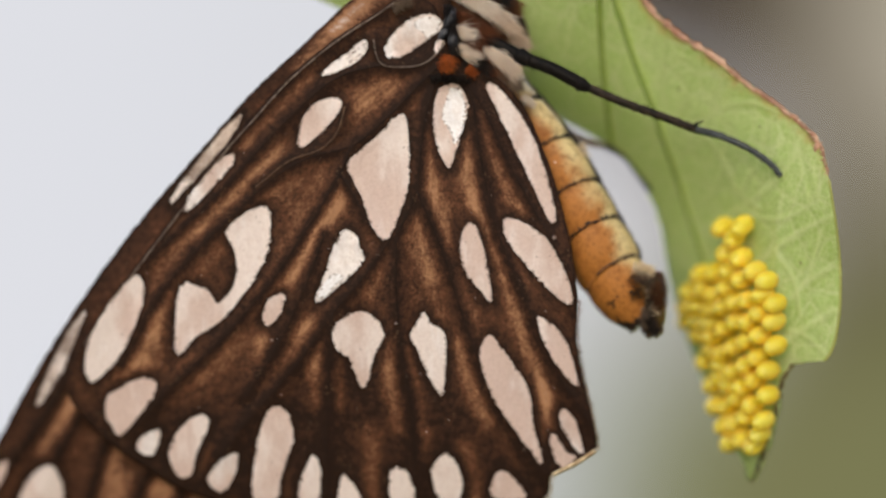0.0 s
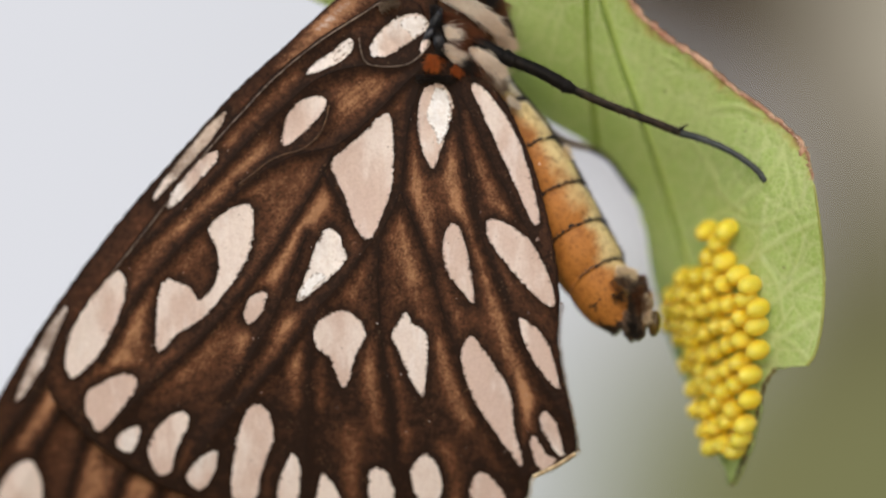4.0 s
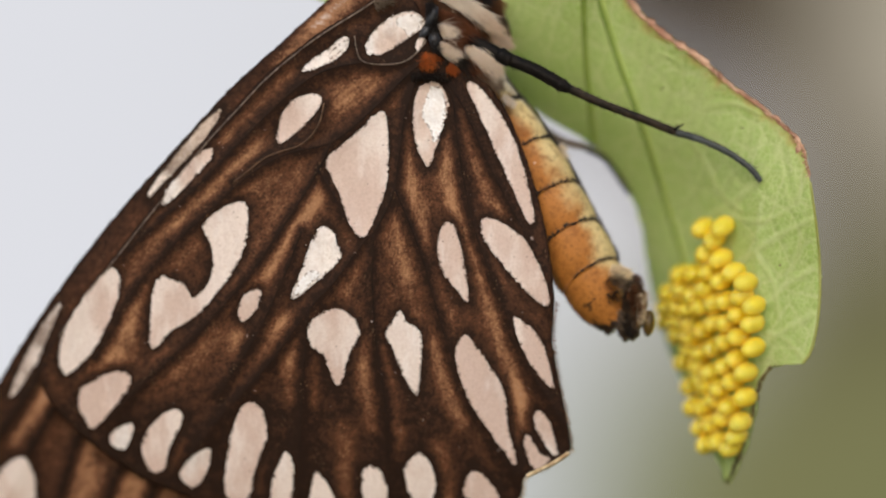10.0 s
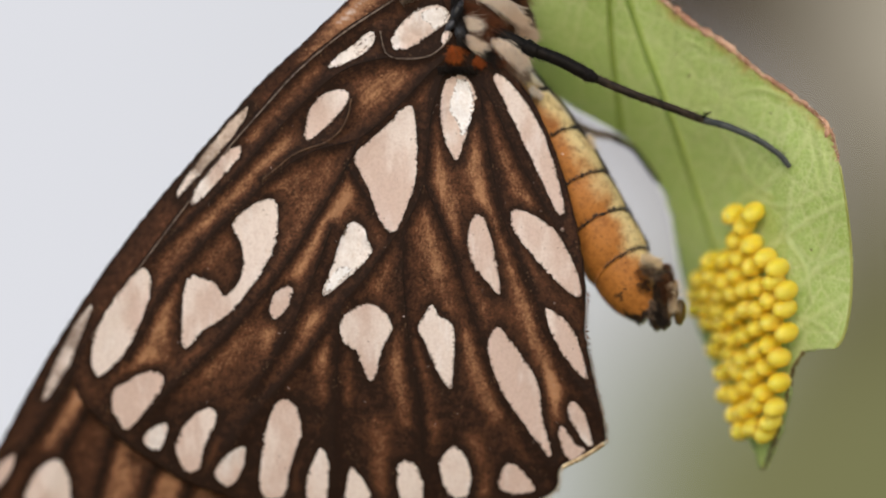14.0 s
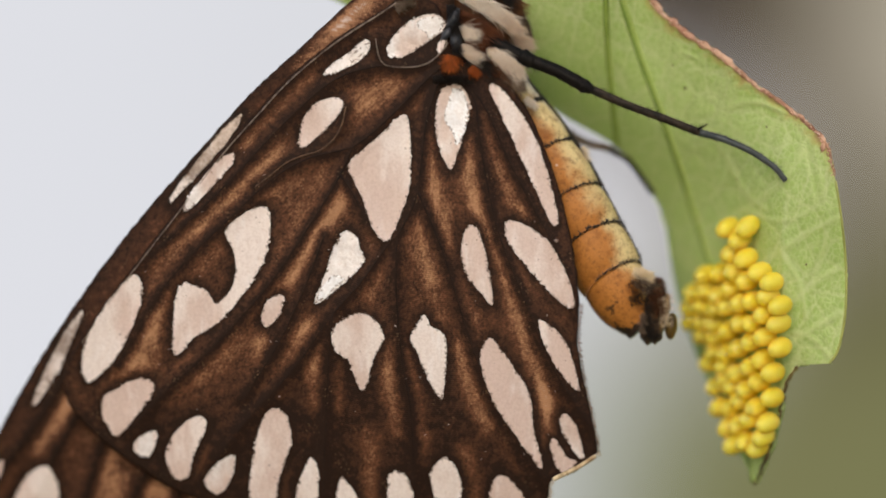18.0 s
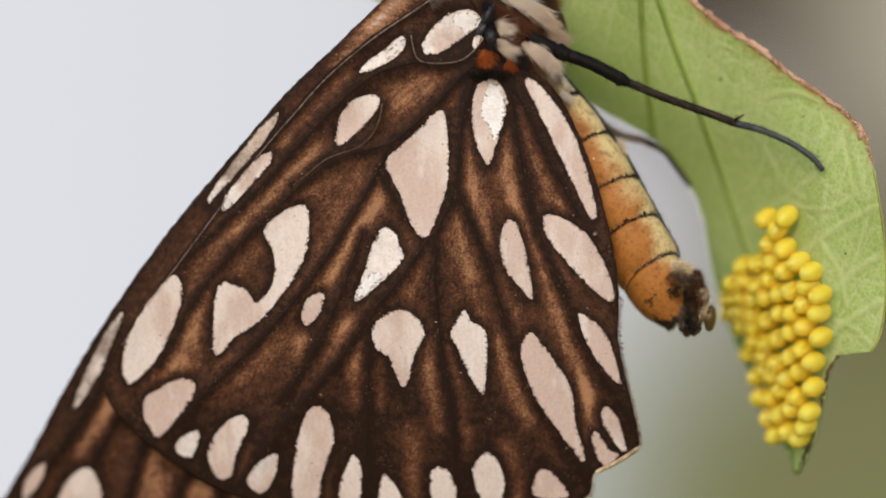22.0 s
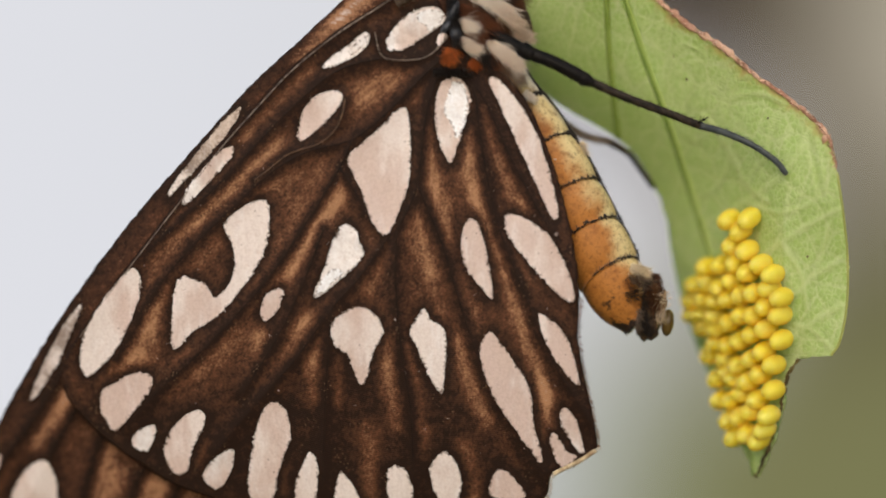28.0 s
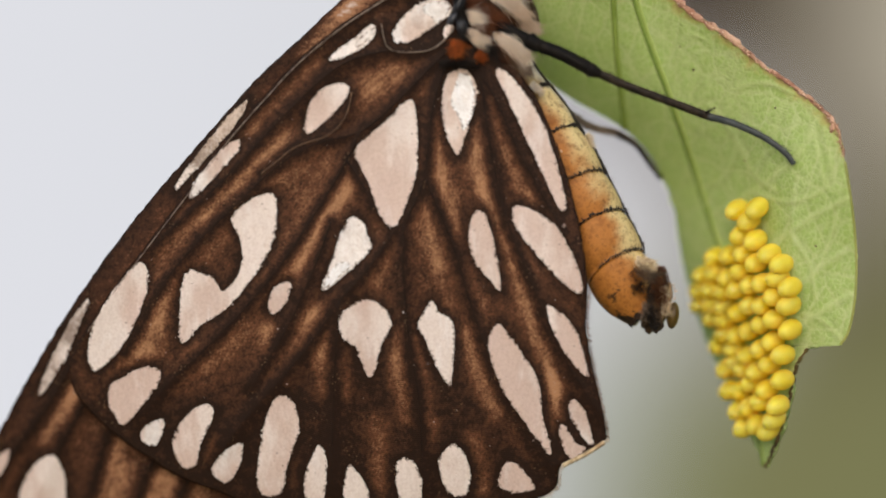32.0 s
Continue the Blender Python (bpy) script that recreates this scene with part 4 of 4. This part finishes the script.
part("dew_drop", lump(at(1000, 428, 0.10), (3.4, 3.0, 3.4), 0, 1.0, 0.05, 14), SPOT_WHITE, hind, "tiny white speck on the wing")


def loose_scales():
    """Pale scales that came off and lie about on the wing."""
    rng = random.Random(77)
    verts, faces = [], []
    for _ in range(75):
        u, v = rng.uniform(230, 1010), rng.uniform(150, 860)
        if not inside(np.array([(u, v)]), np.array(HIND_EDGE, float))[0]:
            continue
        d = float(hind_depth(np.array([(u, v)]))[0]) - 0.10
        a, long = rng.uniform(0, 6.28), rng.choice((0.8, 0.9, 1.1, 1.3, 2.0))
        base = len(verts)
        for w, k in ((0, 1.0), (1.2, 0.6), (2.2, 0.7), (3.1, 1.1), (4.2, 0.6), (5.3, 0.7)):
            verts.append(at(u + long * k * math.cos(w + a), v + long * k * math.sin(w + a) * 0.8, d))
        verts.append(at(u, v, d - 0.02))
        faces += [(base + k, base + (k + 1) % 6, base + 6) for k in range(6)]
    return mesh_of("loose_scales", verts, faces)


tagged(link_part("loose_scales", loose_scales(), SPOT_WHITE, hind, "tiny loose pale scales"), "tiny loose pale scales", kind="stuff")

# abdomen: rings along a curved axis, the orange flank towards the wing and the cream back outside
AXIS = spline([(905, 110), (945, 178), (985, 262), (1027, 352), (1068, 440), (1106, 511), (1140, 552), (1168, 578)], 4)
GIRTH = [(0.0, 18), (0.12, 21), (0.28, 41), (0.45, 54), (0.62, 60), (0.78, 62), (0.90, 54), (1.0, 42)]


def girth(t):
    return float(np.interp(t, [g[0] for g in GIRTH], [g[1] for g in GIRTH]))


def axis_at(t):
    i = t * (len(AXIS) - 1)
    k = min(int(i), len(AXIS) - 2)
    p = AXIS[k] + (AXIS[k + 1] - AXIS[k]) * (i - k)
    d = AXIS[min(k + 3, len(AXIS) - 1)] - AXIS[max(k - 3, 0)]
    return p, d / np.linalg.norm(d)


def bow(t):
    """How far the rings stand askew, since the end of the abdomen is turned towards the viewer."""
    return float(np.interp(t, (0, 0.18, 0.35, 0.80, 0.97), (0.10, 0.15, 0.36, 0.40, 0.0)))


def abdomen_ring(t, scale, sides=40, lean=0.0):
    """Points round the abdomen at t, and how far each lies towards the back (0 flank, 1 back)."""
    p, d = axis_at(t)
    n = np.array((-d[1], d[0])) * -1.0
    r = girth(t) * scale
    out, side = [], []
    for k in range(sides):
        w = 2 * math.pi * k / sides
        shift = d * r * (lean * math.cos(w) - bow(t) * max(0.0, math.sin(w)))
        q = p + n * r * math.cos(w) + shift
        out.append(at(q[0], q[1], 2.25 - 0.028 * r * 0.95 * math.sin(w)))
        side.append(0.5 + 0.5 * math.cos(w) + 0.45 * max(0.0, 0.55 - t) + 1.6 * max(0.0, 0.25 - t))
    return out, side


def segment(t0, t1, material, soot=0.0, ragged=0.0, rows=14):
    rng = random.Random(int(t0 * 1000))
    verts, faces, sides, black = [], [], [], []
    n = 40
    for i in range(rows + 1):
        f = i / rows
        scale = 0.935 + 0.08 * math.sin(math.pi * min(1, f * 1.1)) ** 0.6 if 0 < f < 1 else (0.93 if f == 0 else 0.96)
        ring, side = abdomen_ring(t0 + (t1 - t0) * f, scale, n, -0.06)
        if i == rows and ragged:
            _, d = axis_at(t1)
            ring = [p + Vector((d[0], 0, -d[1])) * UNIT * ragged * rng.uniform(0, 1) for p in ring]
        verts += ring
        sides += side
        black += [soot * f + (0.20 if f > 0.93 else 0) for _ in side]
    for i in range(rows):
        for k in range(n):
            faces.append((i * n + k, i * n + (k + 1) % n, (i + 1) * n + (k + 1) % n, (i + 1) * n + k))
    faces.append(tuple(range(n)))
    faces.append(tuple(rows * n + k for k in reversed(range(n))))
    mesh = mesh_of("segment", verts, faces)
    for key, values in (("side", sides), ("soot", black)):
        layer = mesh.attributes.new(key, "FLOAT", "POINT")
        layer.data.foreach_set("value", np.array(values, np.float32))
    return link_part("abdomen_segment" if abdomen else "abdomen", mesh, material, abdomen or butterfly)


abdomen = None
CUTS = [0.0, 0.175, 0.345, 0.515, 0.662, 0.812, 0.965]
for i, (a, b) in enumerate(zip(CUTS, CUTS[1:])):
    seg = segment(a, b, SKIN, 0.0 if i < 4 else (0.2 if i == 4 else 0.7), 10 if i == 5 else 0)
    tagged(seg, "orange and cream scaled ring of the abdomen")
    abdomen = abdomen or seg
    if i:
        # a row of dark bristles at the joint
        rng = random.Random(i)
        ring, _ = abdomen_ring(a, 0.985, 300, -0.06)
        _, d = axis_at(a)
        along = Vector((d[0], 0, -d[1]))
        far = 84 if i == 5 else 150
        ring = [p for k, p in enumerate(ring) if (k < far or k > 280) and rng.random() < 0.95 - 0.6 * max(0.0, k / far - 0.7)]
        roots = [p - along * 0.03 * MM for p in ring]
        tips = [p + along * rng.uniform(-0.22, 0.14) * MM + Vector((rng.uniform(-1, 1), rng.uniform(-1.0, 0.2), rng.uniform(-1, 1))) * 0.07 * MM for p in ring]
        link_part("bristles", strands(roots, tips, 0.042 * MM), FUR_BLACK, abdomen, "dark bristles at the joint")

# black end of the abdomen, with the cream lip and the shell that it pushes out

band = part("abdomen_tip", lump(at(1167, 553, 2.15), (21, 45, 58), 10, 2.0, 0.12, 40), SOOT, butterfly, "black scaly end of the abdomen")
rng = random.Random(8)
for paint, count, reach in ((FUR_BLACK, 520, 0.22), (FUR_BROWN, 420, 0.24)):
    roots, tips = [], []
    for k in range(count):
        w, h = rng.uniform(0, 6.28), rng.uniform(-1, 1) if paint is FUR_BLACK else rng.uniform(0.25, 1)
        s = math.sqrt(1 - h * h)
        p = Matrix.Rotation(radians(10), 3, "Y") @ Vector((s * math.cos(w) * 20, s * math.sin(w) * 44, h * 57)) * UNIT + at(1167, 553, 2.15)
        out = (p - at(1140, 530, 2.15)).normalized()
        roots.append(p - out * 0.05 * MM)
        tips.append(p + out * rng.uniform(0.10, reach) * MM + Vector((0.1, 0, 0.04)) * MM * rng.random())
    link_part("scale_hairs", strands(roots, tips, 0.022 * MM), paint, band)
part("cream_patch", lump(at(1150, 492, 1.6), (20, 30, 10), 34, 4.0, 0.35, 32), CREAM_LIGHT, abdomen, "cream scales at the end of the abdomen")
lip = part("ovipositor", lump(at(1185, 562, 2.0), (12, 32, 38), 14, 5.0, 0.28, 32), CREAM, butterfly, "ragged cream lip round the ovipositor")
roots, tips = [], []
for k in range(90):
    w, h = rng.uniform(0, 6.28), rng.uniform(-1, 1)
    s = math.sqrt(1 - h * h)
    p = Matrix.Rotation(radians(24), 3, "Y") @ Vector((s * math.cos(w) * 13, s * math.sin(w) * 33, h * 39)) * UNIT + at(1185, 562, 2.0)
    roots.append(p)
    tips.append(p + Vector((rng.uniform(0, 0.25), rng.uniform(-0.15, 0.05), rng.uniform(-0.1, 0.15))) * MM)
link_part("scale_hairs", strands(roots, tips, 0.018 * MM), FUR_BUFF, lip)
shell = part("emerging_egg", lump(at(1202, 580, 1.5), (11, 22, 24), 6, 9.0, 0.03), OLIVE, lip, "olive-brown egg being pushed out")

# dark line along the back of the abdomen
line = [abdomen_ring(t, 1.01, 40, -0.06)[0][0] for t in np.linspace(0.08, 0.80, 60)]
part("back_stripe", tube(line, [(0.095 + 0.05 * noise.noise(Vector((k * 0.4, 0, 2)))) * (1.0 if k < 36 else 0.5) * MM for k in range(60)], 6), FUR_BLACK, abdomen)
rng = random.Random(52)
roots = [Vector(line[rng.randrange(4, 58)]) + Vector((rng.uniform(-0.05, 0.05), rng.uniform(-0.12, 0.05), rng.uniform(-0.05, 0.05))) * MM for _ in range(260)]
link_part("bristles", strands(roots, [p + Vector((rng.uniform(-0.02, 0.20), rng.uniform(-0.1, 0.05), rng.uniform(-0.22, 0.12))) * MM for p in roots], 0.020 * MM), FUR_BLACK, abdomen)


# thorax and its fur
thorax = part("thorax", lump(at(868, 20, 2.6), (64, 78, 118), -38, 1.0, 0.08, 40), BODY, butterfly, "furry dark brown thorax")


def tuft(start, end, spread, length, count, material, depth, seed, label="", fan=0.35, parent=None, width=0.014):
    """Fur along a line from start to end; hairs point along (du, dv) with some fan."""
    rng = random.Random(seed)
    (u0, v0), (u1, v1) = start, end
    du, dv = length
    roots, tips, bend = [], [], []
    for _ in range(count):
        t, s = rng.random(), rng.uniform(-1, 1)
        n = math.hypot(u1 - u0, v1 - v0) or 1.0
        u = u0 + (u1 - u0) * t - (v1 - v0) / n * spread * s
        v = v0 + (v1 - v0) * t + (u1 - u0) / n * spread * s
        k, a = rng.uniform(0.35, 1.2), rng.gauss(0, fan)
        eu, ev = du * math.cos(a) - dv * math.sin(a), du * math.sin(a) + dv * math.cos(a)
        d = depth + rng.uniform(-0.35, 0.35)
        roots.append(at(u, v, d + 0.2))
        tips.append(at(u + eu * k, v + ev * k, d - rng.uniform(0.0, 0.35)))
        bend.append(Vector((rng.uniform(-1, 1), rng.uniform(-1, 0), rng.uniform(-1, 1))) * 0.07 * MM)
    link_part("fur", strands(roots, tips, width * MM, bend), material, parent or thorax, label)


tuft((1134, 482), (1166, 492), 7, (12, 8), 520, FUR_STRAW, 0.95, 31, "cream fur at the end of the abdomen", 0.5, band)
tuft((1138, 498), (1166, 512), 9, (8, 7), 240, FUR_GREY, 0.80, 32, "grey-brown fur", 0.8, band)
tuft((1164, 505), (1158, 590), 6, (8, 8), 300, FUR_BLACK, 0.75, 33, "black fur", 0.8, band)
tuft((1168, 515), (1182, 560), 10, (9, 5), 420, FUR_BROWN, 0.80, 34, "brown fur", 0.8, band)
tuft((1128, 536), (1150, 530), 9, (7, 3), 150, FUR_BLACK, 0.62, 35, "black fur", 0.8, band)
tuft((1130, 500), (1148, 520), 12, (6, 6), 120, FUR_BROWN, 0.70, 42, "brown fur", 0.8, band)
tuft((1153, 556), (1150, 592), 6, (6, 9), 110, FUR_GREY, 0.75, 37, "grey-brown fur", 0.7, band)
part("black_lobe", lump(at(1170, 586, 1.7), (15, 28, 25), -14, 3.0, 0.16, 28), SOOT, band, "blunt black lobe")
tuft((1156, 575), (1174, 600), 9, (7, 9), 260, FUR_BLACK, 0.95, 36, "black fur", 0.7, band)
tuft((1182, 528), (1190, 578), 7, (8, 4), 420, FUR_STRAW, 1.1, 38, "cream fur of the lip", 0.7, lip)

for u, v, r in ((1046, 374, 3.4), (1040, 378, 2.2), (1000, 295, 2.0), (1052, 420, 1.8)):
    part("loose_scale", lump(at(u, v, 2.25 - 0.028 * 0.95 * girth(0.5)), (r, 2.0, r * 0.8), 30, u, 0.2, 10), FUR_CREAM, abdomen, "pale loose scale on the abdomen")
tuft((1044, 262), (1052, 284), 4, (10, 6), 120, FUR_STRAW, 1.9, 56, "cream scales on the back of the abdomen", 0.5, abdomen)
tuft((944, 176), (962, 190), 5, (7, 7), 260, FUR_CREAM, 0.9, 57, "white scales at the abdomen's root", 0.5, abdomen)
part("coxa", lump(at(862, 104, 1.9), (54, 40, 56), 35, 6.0, 0.10, 30), BODY, thorax, "dark brown side of the thorax")
for centre, size, turn in ((at(850, 2, 0.75), (66, 16, 15), 33), (at(848, 64, 0.40), (15, 7, 6), 28), (at(848, 96, 0.40), (18, 7, 5), 20), (at(906, 112, 0.60), (38, 12, 15), 42)):
    part("fur_pad", lump(centre, size, turn, 7.0, 0.10, 24), FUR_CREAM, thorax, "cream furry pad")
tuft((800, -38), (902, 32), 12, (40, 25), 1300, FUR_CREAM, 0.45, 1, "cream fur", 0.12)
tuft((884, 22), (925, 52), 8, (26, 20), 500, FUR_BUFF, 0.55, 51, "buff fur", 0.2)
tuft((905, 52), (948, 84), 9, (18, 14), 800, FUR_BUFF, 1.8, 52, "buff fur behind the leg", 0.35)
tuft((872, -34), (918, 2), 9, (18, 15), 900, FUR_BLACK, 0.55, 53, "blackish fur on the back", 0.3)
tuft((900, 128), (940, 158), 8, (10, 12), 500, FUR_GREY, 0.35, 54, "grey-brown fur under the pad", 0.4)
tuft((850, -46), (930, 12), 12, (26, 18), 900, FUR_BROWN, 0.8, 2, "dark brown fur", 0.2)
tuft((826, 30), (880, 62), 12, (30, 18), 1100, FUR_CHESTNUT, 0.5, 3, "chestnut fur", 0.2)
tuft((830, 48), (838, 66), 5, (30, 15), 380, FUR_CREAM, 0.1, 4, "cream fur", 0.28)
tuft((838, 72), (866, 84), 5, (14, 8), 420, FUR_CHESTNUT, 0.08, 55, "chestnut fur between the pads", 0.4)
tuft((824, 82), (840, 98), 6, (36, 14), 450, FUR_CREAM, 0.1, 12, "cream fur", 0.18)
tuft((886, 86), (924, 122), 14, (25, 26), 1100, FUR_CREAM, 0.30, 5, "cream fur", 0.12)
tuft((905, 46), (925, 70), 10, (32, 26), 800, FUR_BUFF, 1.5, 6, "buff fur behind the leg", 0.2)
tuft((880, 112), (915, 138), 10, (18, 18), 700, FUR_CHESTNUT, 0.5, 13, "chestnut fur", 0.25)
tuft((836, 104), (884, 124), 9, (16, 16), 800, FUR_BLACK, 0.40, 7, "black fur", 0.4)
tuft((812, 10), (824, 96), 8, (8, 14), 900, FUR_BLACK, 0.0, 8, "black fur at the wing's root", 0.4)
tuft((804, 108), (822, 112), 11, (-1, 17), 650, FUR_ORANGE, 0.0, 9, "orange fur at the wing's root", 0.6)
tuft((802, 104), (824, 124), 12, (0, 14), 160, FUR_BROWN, -0.1, 43, "brown fur at the wing's root", 0.7)
tuft((846, 122), (860, 130), 7, (6, 11), 260, FUR_ORANGE, 0.0, 10, "rusty fur", 0.3)
tuft((780, 140), (850, 140), 6, (2, 9), 500, FUR_BLACK, -0.02, 11, "black fur", 0.4)
tuft((714, 18), (742, 6), 7, (12, -3), 420, FUR_GREY, 0.0, 14, "grey fur at the wing's root", 0.5)
for centre, size, turn in ((at(817, 36, -0.05), (9, 10, 20), 25), (at(822, 76, 0.0), (10, 10, 17), -10), (at(806, 62, -0.02), (7, 8, 14), 40)):
    part("wing_hinge", lump(centre, size, turn, 3.0, 0.12, 20), HINGE, thorax, "blue-black hinge plate")


# legs
def leg(joints, label):
    """joints: for each piece its name, its points (u, v, depth), its radius at both ends and its material."""
    root = None
    for name, points, r0, r1, material in joints:
        path = spline(points, 6)
        n = len(path)
        pts = [at(u, v, d) for u, v, d in path]
        rad = [(r0 + (r1 - r0) * i / (n - 1)) * UNIT * (1 + 0.02 * math.sin(i * 1.7)) for i in range(n)]
        ob = part(name, tube(pts, rad, 12), material, root or butterfly, label if root is None else "")
        root = root or ob
        rng = random.Random(n)
        roots, tips = [], []
        for k in range(n * 3):
            i = rng.randrange(n - 1)
            d = (pts[i + 1] - pts[i]).normalized()
            side = Vector((rng.uniform(-1, 1), rng.uniform(-1, 1), rng.uniform(-1, 1))).cross(d).normalized()
            roots.append(pts[i] + side * rad[i] * 0.9)
            tips.append(pts[i] + side * (rad[i] + rng.uniform(0.06, 0.18) * MM) + d * 0.22 * MM)
        link_part("bristles", strands(roots, tips, 0.016 * MM), material, ob)
    return root


leg([("femur", [(878, 70, 0.6), (905, 84, 0.3), (946, 106, 0.1), (1000, 128, 0.0), (1054, 157, 0.0)], 11, 12, LEG),
     ("trochanter", [(938, 100, 0.05), (948, 107, 0.0), (957, 112, 0.0)], 14, 13, LEG),
     ("joint", [(1046, 153, -0.05), (1054, 157, -0.1), (1062, 161, -0.05)], 12, 9, LEG),
     ("tibia", [(1054, 157, 0.0), (1120, 186, 0.2), (1190, 212, 0.5), (1252, 236, 0.8)], 7.5, 7, LEG_DUSTY),
     ("tarsus", [(1252, 236, 0.8), (1300, 250, 0.9), (1350, 273, 0.75), (1388, 300, 0.5), (1405, 321, 0.55)], 6.5, 5, LEG_GREY),
     ("spur", [(1248, 232, 0.7), (1258, 226, 0.5), (1268, 222, 0.3)], 2.2, 0.6, LEG)], "long black leg stretched out over the leaf")
leg([("tibia", [(1000, 225, 5.0), (1045, 254, 5.4), (1092, 266, 5.8)], 7, 6, LEG_PALE),
     ("tarsus", [(1092, 266, 5.8), (1128, 288, 6.1), (1150, 318, 6.3), (1170, 346, 6.4)], 6, 5, LEG_DUSTY)], "thin dark leg hooked on the leaf's margin")


# ---------------------------------------------------------------- movement
def motions():
    """The insect sinks a little against the leaf; its ovipositor is pushed out in the first seconds."""
    walk(butterfly, [
        (0, pose(0.000085, 0, 1.000190)), (1, pose(0.000083, 0, 1.000174)), (2, pose(0.000074, 0, 1.000145)), (3, pose(0.000083, 0, 1.000146)),
        (6, pose(0.000028, 0, 1.000125)), (7, pose(0.000034, 0, 1.000095)), (8, pose(0.000029, 0, 1.000069)), (9, pose(0.000027, 0, 1.000037)),
        (10, pose(0.000014, 0, 1.000018)), (11, pose(0.000013, 0, 1.000002)), (12, pose(0.000012, 0, 0.999984)), (13, pose(-0.000001, 0, 0.999983)),
        (14, pose(-0.000005, 0, 0.999969)), (17, pose(-0.000002, 0, 1.000008)), (18, pose(0.000000, 0, 0.999999)), (19, pose(-0.000000, 0, 1.000000)),
        (20, pose(-0.000002, 0, 1.000009)), (21, pose(-0.000006, 0, 1.000003)), (22, pose(-0.000030, 0, 0.999994)), (23, pose(-0.000039, 0, 0.999971)),
        (24, pose(-0.000039, 0, 0.999959)), (25, pose(-0.000035, 0, 0.999943)), (26, pose(-0.000032, 0, 0.999930)), (29, pose(-0.000017, 0, 0.999903)),
        (30, pose(-0.000030, 0, 0.999906)), (31, pose(-0.000030, 0, 0.999899)), (32, pose(-0.000024, 0, 0.999889)),
    ])
    # the abdomen swings slowly towards the wing, about its root
    root = at(905, 110, 2.25)

    def swing(angle):
        return Matrix.Translation(root) @ Matrix.Rotation(angle, 4, "Y") @ Matrix.Translation(-root)

    times, angles = (0, 6, 12, 14.5, 16.5, 19, 22, 24, 25, 26, 28.5, 30, 32), (-0.014, -0.014, -0.012, -0.010, -0.008, 0, 0.001, 0.003, 0.005, 0.008, 0.014, 0.021, 0.024)
    rows = [(t, swing(a)) for t, a in zip(times, angles)]
    walk(abdomen, rows)
    walk(band, rows)
    early = [(0, -0.62, 0.22), (1.1, -0.58, 0.20), (1.9, -0.26, 0.09), (2.6, 0, 0), (3.2, 0, 0)]
    walk(lip, [(t, swing(angles[0]) @ pose(x * MM, 0, z * MM)) for t, x, z in early] + rows[1:])


motions()
